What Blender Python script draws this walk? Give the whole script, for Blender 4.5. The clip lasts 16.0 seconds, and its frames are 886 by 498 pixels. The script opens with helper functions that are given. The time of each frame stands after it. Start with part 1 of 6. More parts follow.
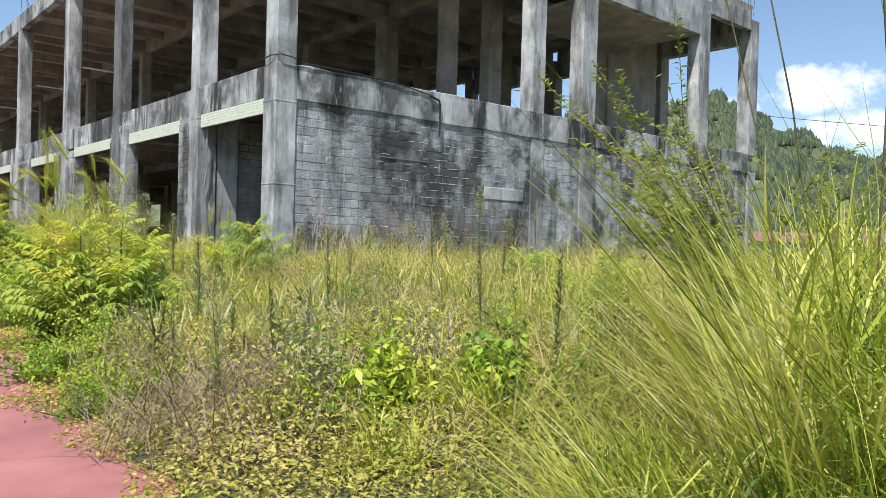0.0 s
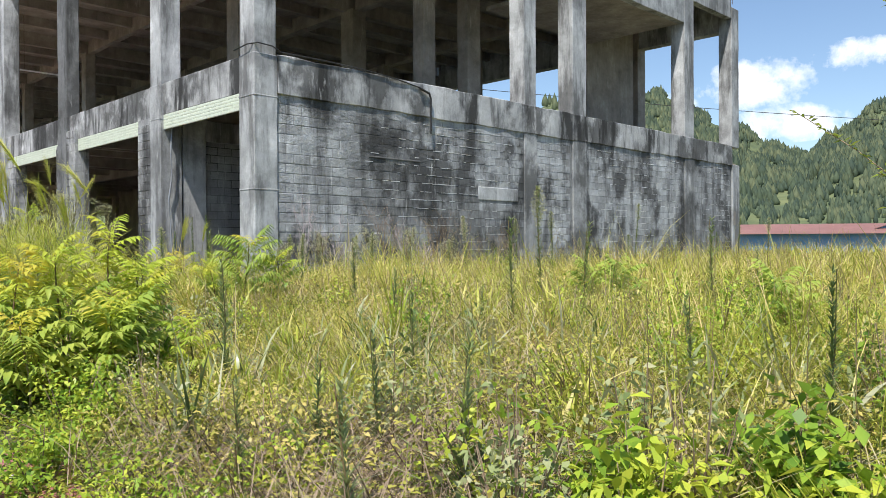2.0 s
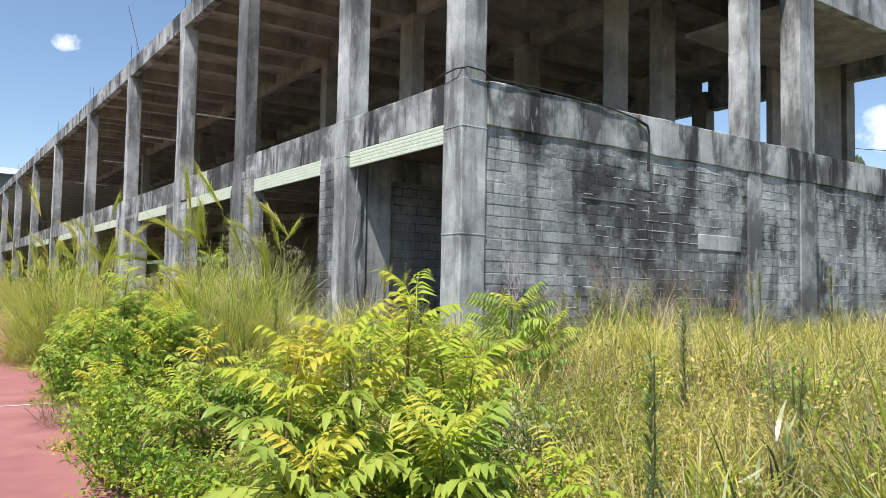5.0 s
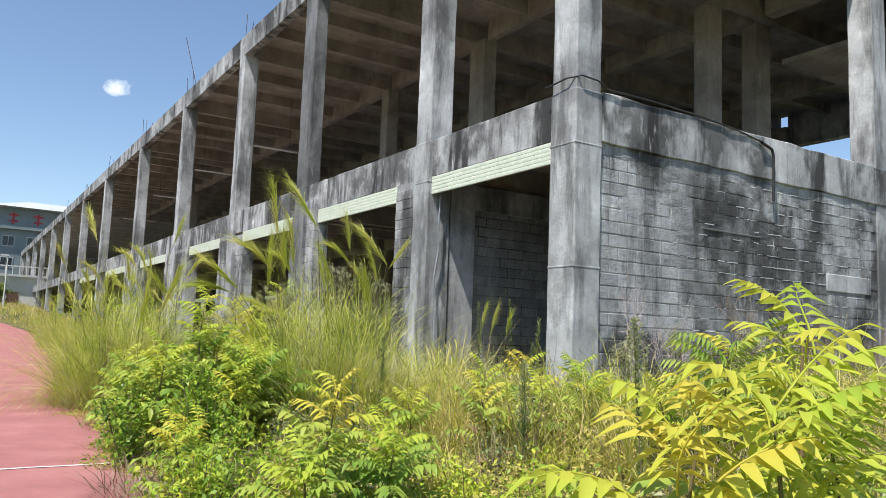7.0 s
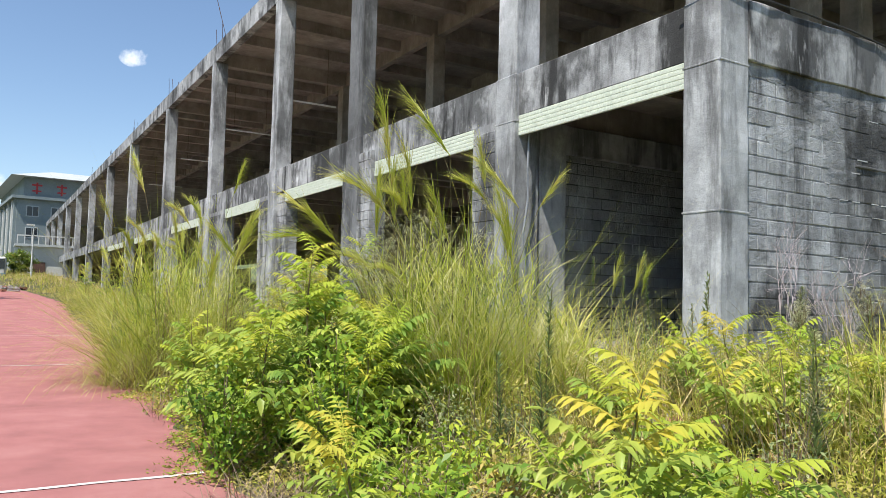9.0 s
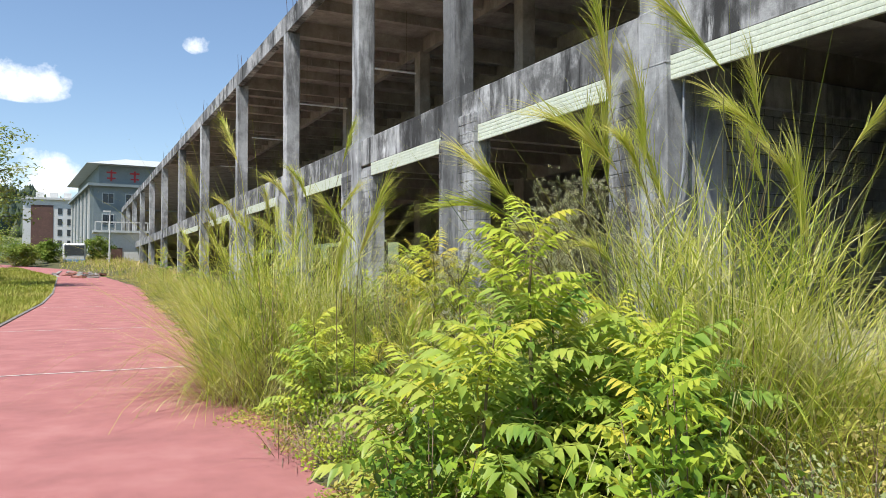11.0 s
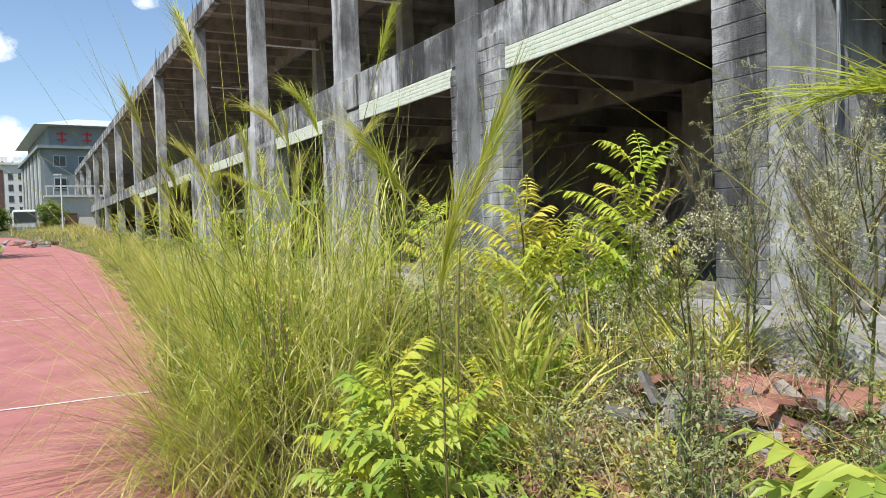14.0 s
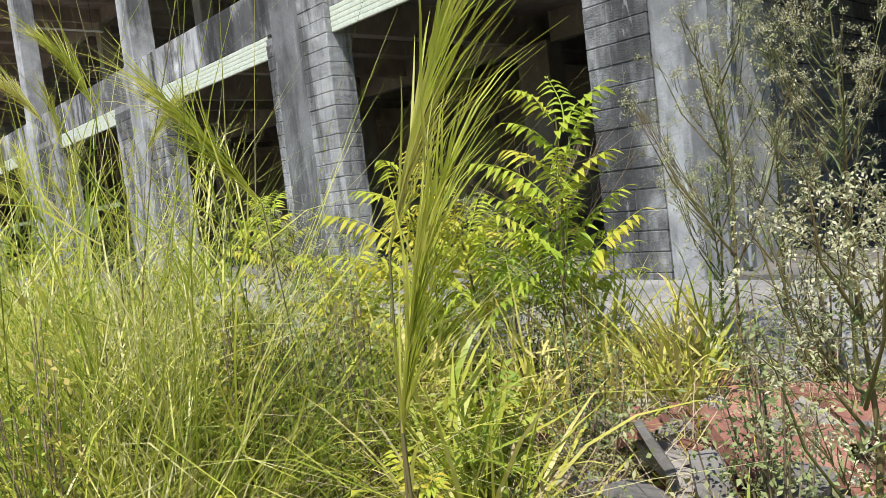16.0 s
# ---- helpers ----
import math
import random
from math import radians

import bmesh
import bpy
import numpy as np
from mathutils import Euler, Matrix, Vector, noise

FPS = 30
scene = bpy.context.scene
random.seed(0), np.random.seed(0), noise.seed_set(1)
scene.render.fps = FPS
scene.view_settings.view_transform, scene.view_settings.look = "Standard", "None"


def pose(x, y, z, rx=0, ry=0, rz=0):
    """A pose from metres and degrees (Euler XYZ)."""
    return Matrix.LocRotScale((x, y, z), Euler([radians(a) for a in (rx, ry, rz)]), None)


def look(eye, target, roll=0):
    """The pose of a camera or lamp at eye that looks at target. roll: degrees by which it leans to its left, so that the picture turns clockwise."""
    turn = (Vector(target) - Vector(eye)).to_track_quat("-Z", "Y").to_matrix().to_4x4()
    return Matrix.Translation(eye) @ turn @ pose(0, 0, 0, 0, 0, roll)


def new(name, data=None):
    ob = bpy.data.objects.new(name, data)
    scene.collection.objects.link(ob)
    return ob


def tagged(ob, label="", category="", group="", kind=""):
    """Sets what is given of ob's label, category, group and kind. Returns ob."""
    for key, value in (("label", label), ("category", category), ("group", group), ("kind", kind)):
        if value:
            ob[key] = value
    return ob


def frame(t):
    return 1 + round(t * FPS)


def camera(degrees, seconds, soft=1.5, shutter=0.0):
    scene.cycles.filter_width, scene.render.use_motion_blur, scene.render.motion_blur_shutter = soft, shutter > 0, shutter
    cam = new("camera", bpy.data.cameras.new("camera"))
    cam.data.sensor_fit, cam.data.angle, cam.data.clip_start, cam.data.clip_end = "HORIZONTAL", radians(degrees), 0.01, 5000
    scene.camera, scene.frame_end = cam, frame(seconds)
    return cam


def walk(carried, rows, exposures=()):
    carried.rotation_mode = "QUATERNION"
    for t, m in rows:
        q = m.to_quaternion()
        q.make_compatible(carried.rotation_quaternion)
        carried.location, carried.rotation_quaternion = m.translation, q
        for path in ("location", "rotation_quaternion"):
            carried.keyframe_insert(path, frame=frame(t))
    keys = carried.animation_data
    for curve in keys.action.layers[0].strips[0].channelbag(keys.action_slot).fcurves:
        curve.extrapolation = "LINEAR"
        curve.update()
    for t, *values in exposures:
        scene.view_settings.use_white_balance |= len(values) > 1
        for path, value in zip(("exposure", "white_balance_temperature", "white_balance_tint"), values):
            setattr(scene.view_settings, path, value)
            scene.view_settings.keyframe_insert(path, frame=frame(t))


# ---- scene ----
cam = camera(60.7, 16.0, soft=0.85)
PATH = [
    (0, (-0.078, 0.226, 1.15), (1.234, 1.735, 1.131), 1.6),
    (0.5, (0.017, 0.761, 1.218), (1.342, 2.259, 1.183), 1.4),
    (1, (0.058, 1.337, 1.266), (1.394, 2.824, 1.232), 1.0),
    (1.5, (0.171, 1.861, 1.247), (1.527, 3.331, 1.223), 0.2),
    (2, (0.248, 2.416, 1.237), (1.658, 3.835, 1.225), -0.3),
    (2.5, (0.362, 3.029, 1.271), (1.833, 4.384, 1.271), -0.3),
    (3, (0.496, 3.557, 1.298), (1.993, 4.883, 1.311), -0.3),
    (3.5, (0.511, 4.08, 1.323), (1.979, 5.439, 1.348), 0.1),
    (4, (0.536, 4.532, 1.343), (1.92, 5.975, 1.386), 0.7),
    (4.5, (0.534, 5.0, 1.397), (1.801, 6.545, 1.466), 1.0),
    (5, (0.5, 5.487, 1.397), (1.652, 7.118, 1.505), 1.1),
    (7.5, (0.631, 8.243, 1.274), (1.69, 9.924, 1.498), 2.0),
    (8, (0.629, 8.833, 1.253), (1.672, 10.527, 1.456), 1.7),
    (8.5, (0.6, 9.448, 1.247), (1.639, 11.149, 1.41), 1.6),
    (9, (0.6, 10.042, 1.215), (1.631, 11.751, 1.343), 1.4),
    (9.5, (0.591, 10.667, 1.225), (1.591, 12.396, 1.332), 1.1),
    (12, (0.817, 13.575, 1.355), (1.661, 15.388, 1.383), -0.7),
    (12.5, (0.904, 14.147, 1.371), (1.747, 15.961, 1.376), -0.9),
    (13, (1.073, 14.745, 1.436), (1.946, 16.545, 1.415), -1.0),
    (13.5, (1.127, 15.345, 1.465), (2.053, 17.118, 1.419), -1.4),
    (14, (1.305, 15.913, 1.48), (2.271, 17.663, 1.419), -1.8),
    (14.5, (1.475, 16.485, 1.514), (2.477, 18.215, 1.447), -2.5),
    (15, (1.563, 16.932, 1.544), (2.635, 18.619, 1.457), -4.0),
    (15.5, (1.792, 17.287, 1.543), (2.978, 18.893, 1.427), -5.9),
    (16, (1.996, 17.552, 1.559), (3.329, 19.036, 1.421), -6.8),
]
walk(cam, [(t, look(eye, target, roll)) for t, eye, target, roll in PATH])

# ---- light ----
SUN_EL, SUN_AZ = radians(62), math.atan2(-0.45, -0.89)  # the way towards the sun, in the ground plane


def sun_way():
    return Vector((math.cos(SUN_EL) * math.cos(SUN_AZ), math.cos(SUN_EL) * math.sin(SUN_AZ), math.sin(SUN_EL)))


sun = new("sun", bpy.data.lights.new("sun", "SUN"))
sun.data.energy, sun.data.angle, sun.data.color = 4.6, radians(0.6), (1.0, 0.95, 0.87)
sun.matrix_world = look((0, 0, 60), Vector((0, 0, 60)) - sun_way())
scene.view_settings.exposure = 0.51

world = bpy.data.worlds.new("sky")
scene.world = world
world.use_nodes = True
wn, wl = world.node_tree.nodes, world.node_tree.links
wn.clear()
sky = wn.new("ShaderNodeTexSky")
sky.sky_type, sky.sun_disc = "NISHITA", False
sky.sun_elevation, sky.sun_rotation = SUN_EL, math.pi / 2 - SUN_AZ
sky.air_density, sky.dust_density, sky.ozone_density = 1.0, 0.25, 2.5


def wnode(kind, **inputs):
    n = wn.new(kind)
    for k, v in inputs.items():
        n.inputs[k].default_value = v
    return n


# clouds: heaps of cumulus in a few ways of the sky, broken up by noise
coord = wn.new("ShaderNodeTexCoord")
warp = wnode("ShaderNodeTexNoise", Scale=22.0, Detail=10.0, Roughness=0.62)
wl.new(coord.outputs["Generated"], warp.inputs["Vector"])
warp_s = wn.new("ShaderNodeMath")
warp_s.operation = "MULTIPLY_ADD"
warp_s.inputs[1].default_value, warp_s.inputs[2].default_value = 4.2, -2.1
wl.new(warp.outputs["Fac"], warp_s.inputs[0])
# azimuth from +x in degrees, elevation in degrees, half widths in degrees
CLOUDS = [(92.8, 12.6, 3.4, 1.5), (81.8, 16.1, 1.0, 0.75), (92.0, 6.4, 3.4, 1.9), (22.6, 11.0, 4.2, 1.9), (16, 12.3, 3.6, 1.2), (20.5, 8.2, 4.2, 1.4), (12, 9.4, 1.6, 0.8), (5, 12.5, 4.5, 1.8), (30, 8, 5, 3), (-12, 10, 7, 2.5), (-30, 14, 9, 3), (140, 12, 12, 4), (180, 18, 14, 5), (230, 14, 12, 4), (280, 16, 12, 4)]
mask = None
for az, el, wa, we in CLOUDS:
    a, e = radians(az), radians(el)
    n = Vector((math.cos(a) * math.cos(e), math.sin(a) * math.cos(e), math.sin(e)))
    side = Vector((-math.sin(a), math.cos(a), 0))
    up = n.cross(side)
    terms = []
    for axis, half in ((side, wa), (up, we)):
        d = wn.new("ShaderNodeVectorMath")
        d.operation = "DOT_PRODUCT"
        d.inputs[1].default_value = axis / radians(half)
        wl.new(coord.outputs["Generated"], d.inputs[0])
        sq = wn.new("ShaderNodeMath")
        sq.operation = "POWER"
        sq.inputs[1].default_value = 2.0
        ab = wn.new("ShaderNodeMath")
        ab.operation = "ABSOLUTE"
        wl.new(d.outputs["Value"], ab.inputs[0])
        wl.new(ab.outputs[0], sq.inputs[0])
        terms.append(sq)
    front = wn.new("ShaderNodeVectorMath")
    front.operation = "DOT_PRODUCT"
    front.inputs[1].default_value = n
    wl.new(coord.outputs["Generated"], front.inputs[0])
    ahead = wn.new("ShaderNodeMath")
    ahead.operation = "GREATER_THAN"
    ahead.inputs[1].default_value = 0.5
    wl.new(front.outputs["Value"], ahead.inputs[0])
    add = wn.new("ShaderNodeMath")
    wl.new(terms[0].outputs[0], add.inputs[0])
    wl.new(terms[1].outputs[0], add.inputs[1])
    inv = wn.new("ShaderNodeMath")
    inv.operation = "SUBTRACT"
    inv.inputs[0].default_value = 1.0
    wl.new(add.outputs[0], inv.inputs[1])
    mul = wn.new("ShaderNodeMath")
    mul.operation = "MULTIPLY"
    mul.use_clamp = True
    wl.new(inv.outputs[0], mul.inputs[0])
    wl.new(ahead.outputs[0], mul.inputs[1])
    if mask is None:
        mask = mul
    else:
        mx = wn.new("ShaderNodeMath")
        mx.operation = "MAXIMUM"
        wl.new(mask.outputs[0], mx.inputs[0])
        wl.new(mul.outputs[0], mx.inputs[1])
        mask = mx
summed = wn.new("ShaderNodeMath")
wl.new(mask.outputs[0], summed.inputs[0])
wl.new(warp_s.outputs[0], summed.inputs[1])
edge = wnode("ShaderNodeMapRange")
edge.inputs["From Min"].default_value, edge.inputs["From Max"].default_value = 0.1, 1.0
wl.new(summed.outputs[0], edge.inputs["Value"])
gate = wn.new("ShaderNodeMath")
gate.operation = "MULTIPLY"
gate_m = wnode("ShaderNodeMapRange")
gate_m.inputs["From Max"].default_value = 0.12
wl.new(mask.outputs[0], gate_m.inputs["Value"])
wl.new(edge.outputs["Result"], gate.inputs[0])
wl.new(gate_m.outputs["Result"], gate.inputs[1])
mix = wn.new("ShaderNodeMix")
mix.data_type = "RGBA"
wl.new(gate.outputs[0], mix.inputs["Factor"])
wl.new(sky.outputs[0], mix.inputs["A"])
mix.inputs["B"].default_value = (7.4, 7.8, 8.4, 1)
bg = wn.new("ShaderNodeBackground")
bg.inputs["Strength"].default_value = 0.115
wl.new(mix.outputs["Result"], bg.inputs["Color"])
wo = wn.new("ShaderNodeOutputWorld")
wl.new(bg.outputs[0], wo.inputs["Surface"])


# ---- materials ----
def mat_base(name, rough=0.8):
    m = bpy.data.materials.new(name)
    m.use_nodes = True
    b = m.node_tree.nodes["Principled BSDF"]
    b.inputs["Roughness"].default_value = rough
    return m, m.node_tree.nodes, m.node_tree.links, b


def ramp(nodes, stops):
    r = nodes.new("ShaderNodeValToRGB")
    while len(r.color_ramp.elements) < len(stops):
        r.color_ramp.elements.new(0.5)
    for e, (p, c) in zip(r.color_ramp.elements, stops):
        e.position = p
        e.color = (*c, 1) if len(c) == 3 else c
    return r


def grey(v, warm=0.0):
    return (v * (1 + warm), v, v * (1 - warm))


def noise_tex(nodes, links, vec, scale, detail=6, rough=0.6, stretch=None):
    t = nodes.new("ShaderNodeTexNoise")
    t.inputs["Scale"].default_value, t.inputs["Detail"].default_value, t.inputs["Roughness"].default_value = scale, detail, rough
    if stretch:
        mp = nodes.new("ShaderNodeMapping")
        mp.inputs["Scale"].default_value = stretch
        links.new(vec, mp.inputs["Vector"])
        vec = mp.outputs[0]
    links.new(vec, t.inputs["Vector"])
    return t


def mix_col(nodes, links, fac, a, b, mode="MIX"):
    m = nodes.new("ShaderNodeMix")
    m.data_type, m.blend_type = "RGBA", mode
    for key, v in (("Factor", fac), ("A", a), ("B", b)):
        if isinstance(v, (int, float)):
            m.inputs[key].default_value = v
        elif isinstance(v, tuple):
            m.inputs[key].default_value = (*v, 1) if len(v) == 3 else v
        else:
            links.new(v, m.inputs[key])
    return m.outputs["Result"]


def weathered(name, light, dark, streak=0.55, grain=40, tint=0.02, island=0.0, rough=0.88, bump=0.25, moss=0.0, patchy=0.0):
    """Raw concrete or block: mottled, with black water streaks running down, lime blooms, grain and fine pits."""
    m, n, l, b = mat_base(name, rough)
    g = n.new("ShaderNodeNewGeometry")
    pos = g.outputs["Position"]
    big = noise_tex(n, l, pos, 0.9, 9, 0.68)
    c1 = ramp(n, [(0.28, grey(light * 0.5, tint)), (0.45, grey(light * 0.85, tint)), (0.58, grey(light * 1.1, tint)), (0.74, grey(light * 1.55, tint * 0.5))])
    l.new(big.outputs["Fac"], c1.inputs["Fac"])
    col = c1.outputs["Color"]
    for scale, stretch, lo, hi, amount in ((1.0, (1.7, 1.7, 0.3), 0.49, 0.61, streak), (1.0, (6.0, 6.0, 0.9), 0.54, 0.7, streak * 0.45), (0.6, (1.0, 1.0, 0.8), 0.49, 0.58, patchy), (0.33, (1.0, 1.0, 0.6), 0.46, 0.62, patchy * 0.6)):
        if not amount:
            continue
        st = noise_tex(n, l, pos, scale, 8, 0.66, stretch)
        sr = ramp(n, [(lo, (0, 0, 0)), (hi, (1, 1, 1))])
        l.new(st.outputs["Fac"], sr.inputs["Fac"])
        sm = n.new("ShaderNodeMath")
        sm.operation = "MULTIPLY"
        sm.inputs[1].default_value = amount
        l.new(sr.outputs["Color"], sm.inputs[0])
        col = mix_col(n, l, sm.outputs[0], col, grey(dark, 0.0))
    lime = noise_tex(n, l, pos, 1.0, 8, 0.72, (4.5, 4.5, 0.9))
    lr = ramp(n, [(0.6, (0, 0, 0)), (0.72, (0.7, 0.7, 0.7))])
    l.new(lime.outputs["Fac"], lr.inputs["Fac"])
    col = mix_col(n, l, lr.outputs["Color"], col, grey(min(0.75, light * 1.9), tint * 0.5))
    fine = noise_tex(n, l, pos, grain, 5, 0.7)
    fr = ramp(n, [(0.25, grey(0.6)), (0.5, grey(1.0)), (0.75, grey(1.25))])
    l.new(fine.outputs["Fac"], fr.inputs["Fac"])
    col = mix_col(n, l, 0.4, col, fr.outputs["Color"], "MULTIPLY")
    if moss:
        mo = noise_tex(n, l, pos, 1.7, 8, 0.7)
        mr = ramp(n, [(0.55, (0, 0, 0)), (0.7, (moss, moss, moss))])
        l.new(mo.outputs["Fac"], mr.inputs["Fac"])
        col = mix_col(n, l, mr.outputs["Color"], col, (0.05, 0.058, 0.036))
    if island:
        oi = n.new("ShaderNodeObjectInfo")
        sumr = n.new("ShaderNodeMath")
        l.new(oi.outputs["Random"], sumr.inputs[0])
        l.new(g.outputs["Random Per Island"], sumr.inputs[1])
        fr2 = n.new("ShaderNodeMath")
        fr2.operation = "FRACT"
        l.new(sumr.outputs[0], fr2.inputs[0])
        rr_ = ramp(n, [(0.0, grey(1 - island)), (1.0, grey(1 + island))])
        l.new(fr2.outputs[0], rr_.inputs["Fac"])
        col = mix_col(n, l, 1.0, col, rr_.outputs["Color"], "MULTIPLY")
    l.new(col, b.inputs["Base Color"])
    mid = noise_tex(n, l, pos, 9.0, 5, 0.65)
    hsum = n.new("ShaderNodeMath")
    hsum.operation = "MULTIPLY_ADD"
    hsum.inputs[1].default_value = 2.0
    l.new(mid.outputs["Fac"], hsum.inputs[0])
    l.new(fine.outputs["Fac"], hsum.inputs[2])
    bp = n.new("ShaderNodeBump")
    bp.inputs["Strength"].default_value, bp.inputs["Distance"].default_value = bump, 0.02
    l.new(hsum.outputs[0], bp.inputs["Height"])
    l.new(bp.outputs[0], b.inputs["Normal"])
    return m


def foliage(name, cols, rough=0.55, trans=0.35, spread=1.6):
    """Leaf: colour varied leaf by leaf and patch by patch, and lit through from behind."""
    m, n, l, b = mat_base(name, rough)
    g = n.new("ShaderNodeNewGeometry")
    oi = n.new("ShaderNodeObjectInfo")
    nz = noise_tex(n, l, g.outputs["Position"], spread, 3, 0.6)
    s = n.new("ShaderNodeMath")
    s.operation = "MULTIPLY_ADD"
    s.inputs[1].default_value = 0.55
    l.new(g.outputs["Random Per Island"], s.inputs[0])
    k = n.new("ShaderNodeMath")
    k.operation = "MULTIPLY_ADD"
    k.inputs[1].default_value, k.inputs[2].default_value = 2.0, -0.76
    l.new(nz.outputs["Fac"], k.inputs[0])
    l.new(k.outputs[0], s.inputs[2])
    s2 = n.new("ShaderNodeMath")
    s2.operation = "MULTIPLY_ADD"
    s2.inputs[1].default_value = 0.25
    l.new(oi.outputs["Random"], s2.inputs[0])
    l.new(s.outputs[0], s2.inputs[2])
    r = ramp(n, [(i / (len(cols) - 1), (c[0] * 1.08, c[1] * 0.985, c[2] * 1.2)) for i, c in enumerate(cols)])
    l.new(s2.outputs[0], r.inputs["Fac"])
    l.new(r.outputs["Color"], b.inputs["Base Color"])
    b.inputs["Specular IOR Level"].default_value = 0.3
    t = n.new("ShaderNodeBsdfTranslucent")
    l.new(r.outputs["Color"], t.inputs["Color"])
    mx = n.new("ShaderNodeMixShader")
    mx.inputs["Fac"].default_value = trans
    l.new(b.outputs[0], mx.inputs[1])
    l.new(t.outputs[0], mx.inputs[2])
    l.new(mx.outputs[0], n["Material Output"].inputs["Surface"])
    return m


def speckled(name, cols, scale=6.0, rough=0.8, fine=60, bump=0.15, metal=0.0, spread=0.5):
    m, n, l, b = mat_base(name, rough)
    b.inputs["Metallic"].default_value = metal
    g = n.new("ShaderNodeNewGeometry")
    a = noise_tex(n, l, g.outputs["Position"], scale, 8, 0.65)
    r = ramp(n, [(0.5 - spread / 2 + spread * i / (len(cols) - 1), c) for i, c in enumerate(cols)])
    l.new(a.outputs["Fac"], r.inputs["Fac"])
    f = noise_tex(n, l, g.outputs["Position"], fine, 4, 0.7)
    fr = ramp(n, [(0.3, grey(0.72)), (0.7, grey(1.2))])
    l.new(f.outputs["Fac"], fr.inputs["Fac"])
    l.new(mix_col(n, l, 0.6, r.outputs["Color"], fr.outputs["Color"], "MULTIPLY"), b.inputs["Base Color"])
    bp = n.new("ShaderNodeBump")
    bp.inputs["Strength"].default_value, bp.inputs["Distance"].default_value = bump, 0.01
    l.new(f.outputs["Fac"], bp.inputs["Height"])
    l.new(bp.outputs[0], b.inputs["Normal"])
    return m


CONCRETE = weathered("concrete", 0.50, 0.05, 0.7, tint=-0.03, moss=0.2, patchy=0.4)
CONCRETE_BEAM = weathered("stained beam concrete", 0.46, 0.025, 0.95, tint=-0.02, moss=0.2, patchy=0.75)
CONCRETE_DARK = weathered("black-stained concrete", 0.22, 0.04, 0.8, tint=-0.03, moss=0.2, patchy=0.6)
CONCRETE_GABLE = weathered("grey gable concrete", 0.37, 0.05, 0.5, tint=-0.03, moss=0.15, patchy=0.7)
# the warm tint stands in for light bounced up onto ceilings and ribs
CONCRETE_IN_BOUNCE = weathered("bare inner concrete tinted by warm bounce", 0.30, 0.12, 0.3, tint=0.12)
BLOCK = weathered("concrete block", 0.43, 0.022, 0.62, 55, -0.04, island=0.2, bump=0.8, patchy=0.8)
BLOCK_PALE = weathered("pale concrete block", 0.46, 0.04, 0.8, 55, -0.02, island=0.14, bump=0.8, patchy=0.75)
MORTAR = weathered("mortar", 0.30, 0.03, 0.7, 70, -0.02, patchy=0.85)
# copy of the gable block with weaker stains, standing in for skylight indoors
BLOCK_SKYLIT = weathered("inner concrete block lifted for skylight", 0.34, 0.12, 0.3, 55, -0.03, island=0.14, bump=0.8, patchy=0.25)
MORTAR_PALE = weathered("pale jamb mortar", 0.42, 0.06, 0.6, 70, -0.02, patchy=0.4)
# ledge mortar made this pale to paint the grazing sun's glint
LEDGE_GLINT = weathered("squeezed-out mortar with painted sun glint", 0.66, 0.12, 0.45, 70, -0.01)
APRON = weathered("apron concrete", 0.30, 0.14, 0.4, 50, 0.01, patchy=0.3)
# floor colour darkened so the ground floor's interior stays in shade
FLOOR_SHADE = weathered("inner floor darkened for shade", 0.2, 0.05, 0.3, 50, 0.06, patchy=0.3)
SHUTTER = speckled("cream enamelled steel", [(0.52, 0.58, 0.47), (0.68, 0.73, 0.61), (0.6, 0.65, 0.54)], 3, 0.45, 25, 0.05)
TRACK = speckled("red running track", [(0.26, 0.105, 0.098), (0.37, 0.145, 0.138), (0.45, 0.21, 0.195)], 1.3, 0.92, 160, 0.5)
LINE = speckled("worn white paint", [(0.45, 0.32, 0.3), (0.62, 0.58, 0.56), (0.7, 0.68, 0.66)], 7, 0.8, 120)
SOIL = speckled("earth and litter", [(0.045, 0.05, 0.016), (0.085, 0.085, 0.03), (0.13, 0.105, 0.05)], 1.9, 0.95, 30, 0.8)
KERB = weathered("kerb concrete", 0.30, 0.12, 0.5, 50, 0.05, patchy=0.5)


# ---- mesh helpers ----
def mesh_ob(name, verts, faces, mat, parent=None, label="", smooth=False):
    me = bpy.data.meshes.new(name)
    me.from_pydata([tuple(v) for v in verts] if not isinstance(verts, np.ndarray) else verts.tolist(), [], faces.tolist() if isinstance(faces, np.ndarray) else faces)
    me.materials.append(mat)
    if smooth:
        me.polygons.foreach_set("use_smooth", np.ones(len(me.polygons), dtype=bool))
    ob = new(name, me)
    if parent is not None:
        ob.parent = parent
    if label:
        tagged(ob, label)
    return ob


def part(name, bm, mat, parent, label=""):
    me = bpy.data.meshes.new(name)
    bm.to_mesh(me)
    bm.free()
    me.materials.append(mat)
    ob = new(name, me)
    ob.parent = parent
    if label:
        tagged(ob, label)
    return ob


def thing(name, label, category, group="", kind="", at=(0, 0, 0)):
    ob = new(name)
    ob.location = at
    return tagged(ob, label, category, group, kind)


def add_box(bm, x0, x1, y0, y1, z0, z1, bevel=0.0):
    r = bmesh.ops.create_cube(bm, size=1.0, matrix=Matrix.LocRotScale(((x0 + x1) / 2, (y0 + y1) / 2, (z0 + z1) / 2), None, (x1 - x0, y1 - y0, z1 - z0)))
    if bevel:
        edges = list({e for v in r["verts"] for e in v.link_edges})
        bmesh.ops.bevel(bm, geom=edges, offset=bevel, segments=1, affect="EDGES")
    return bm


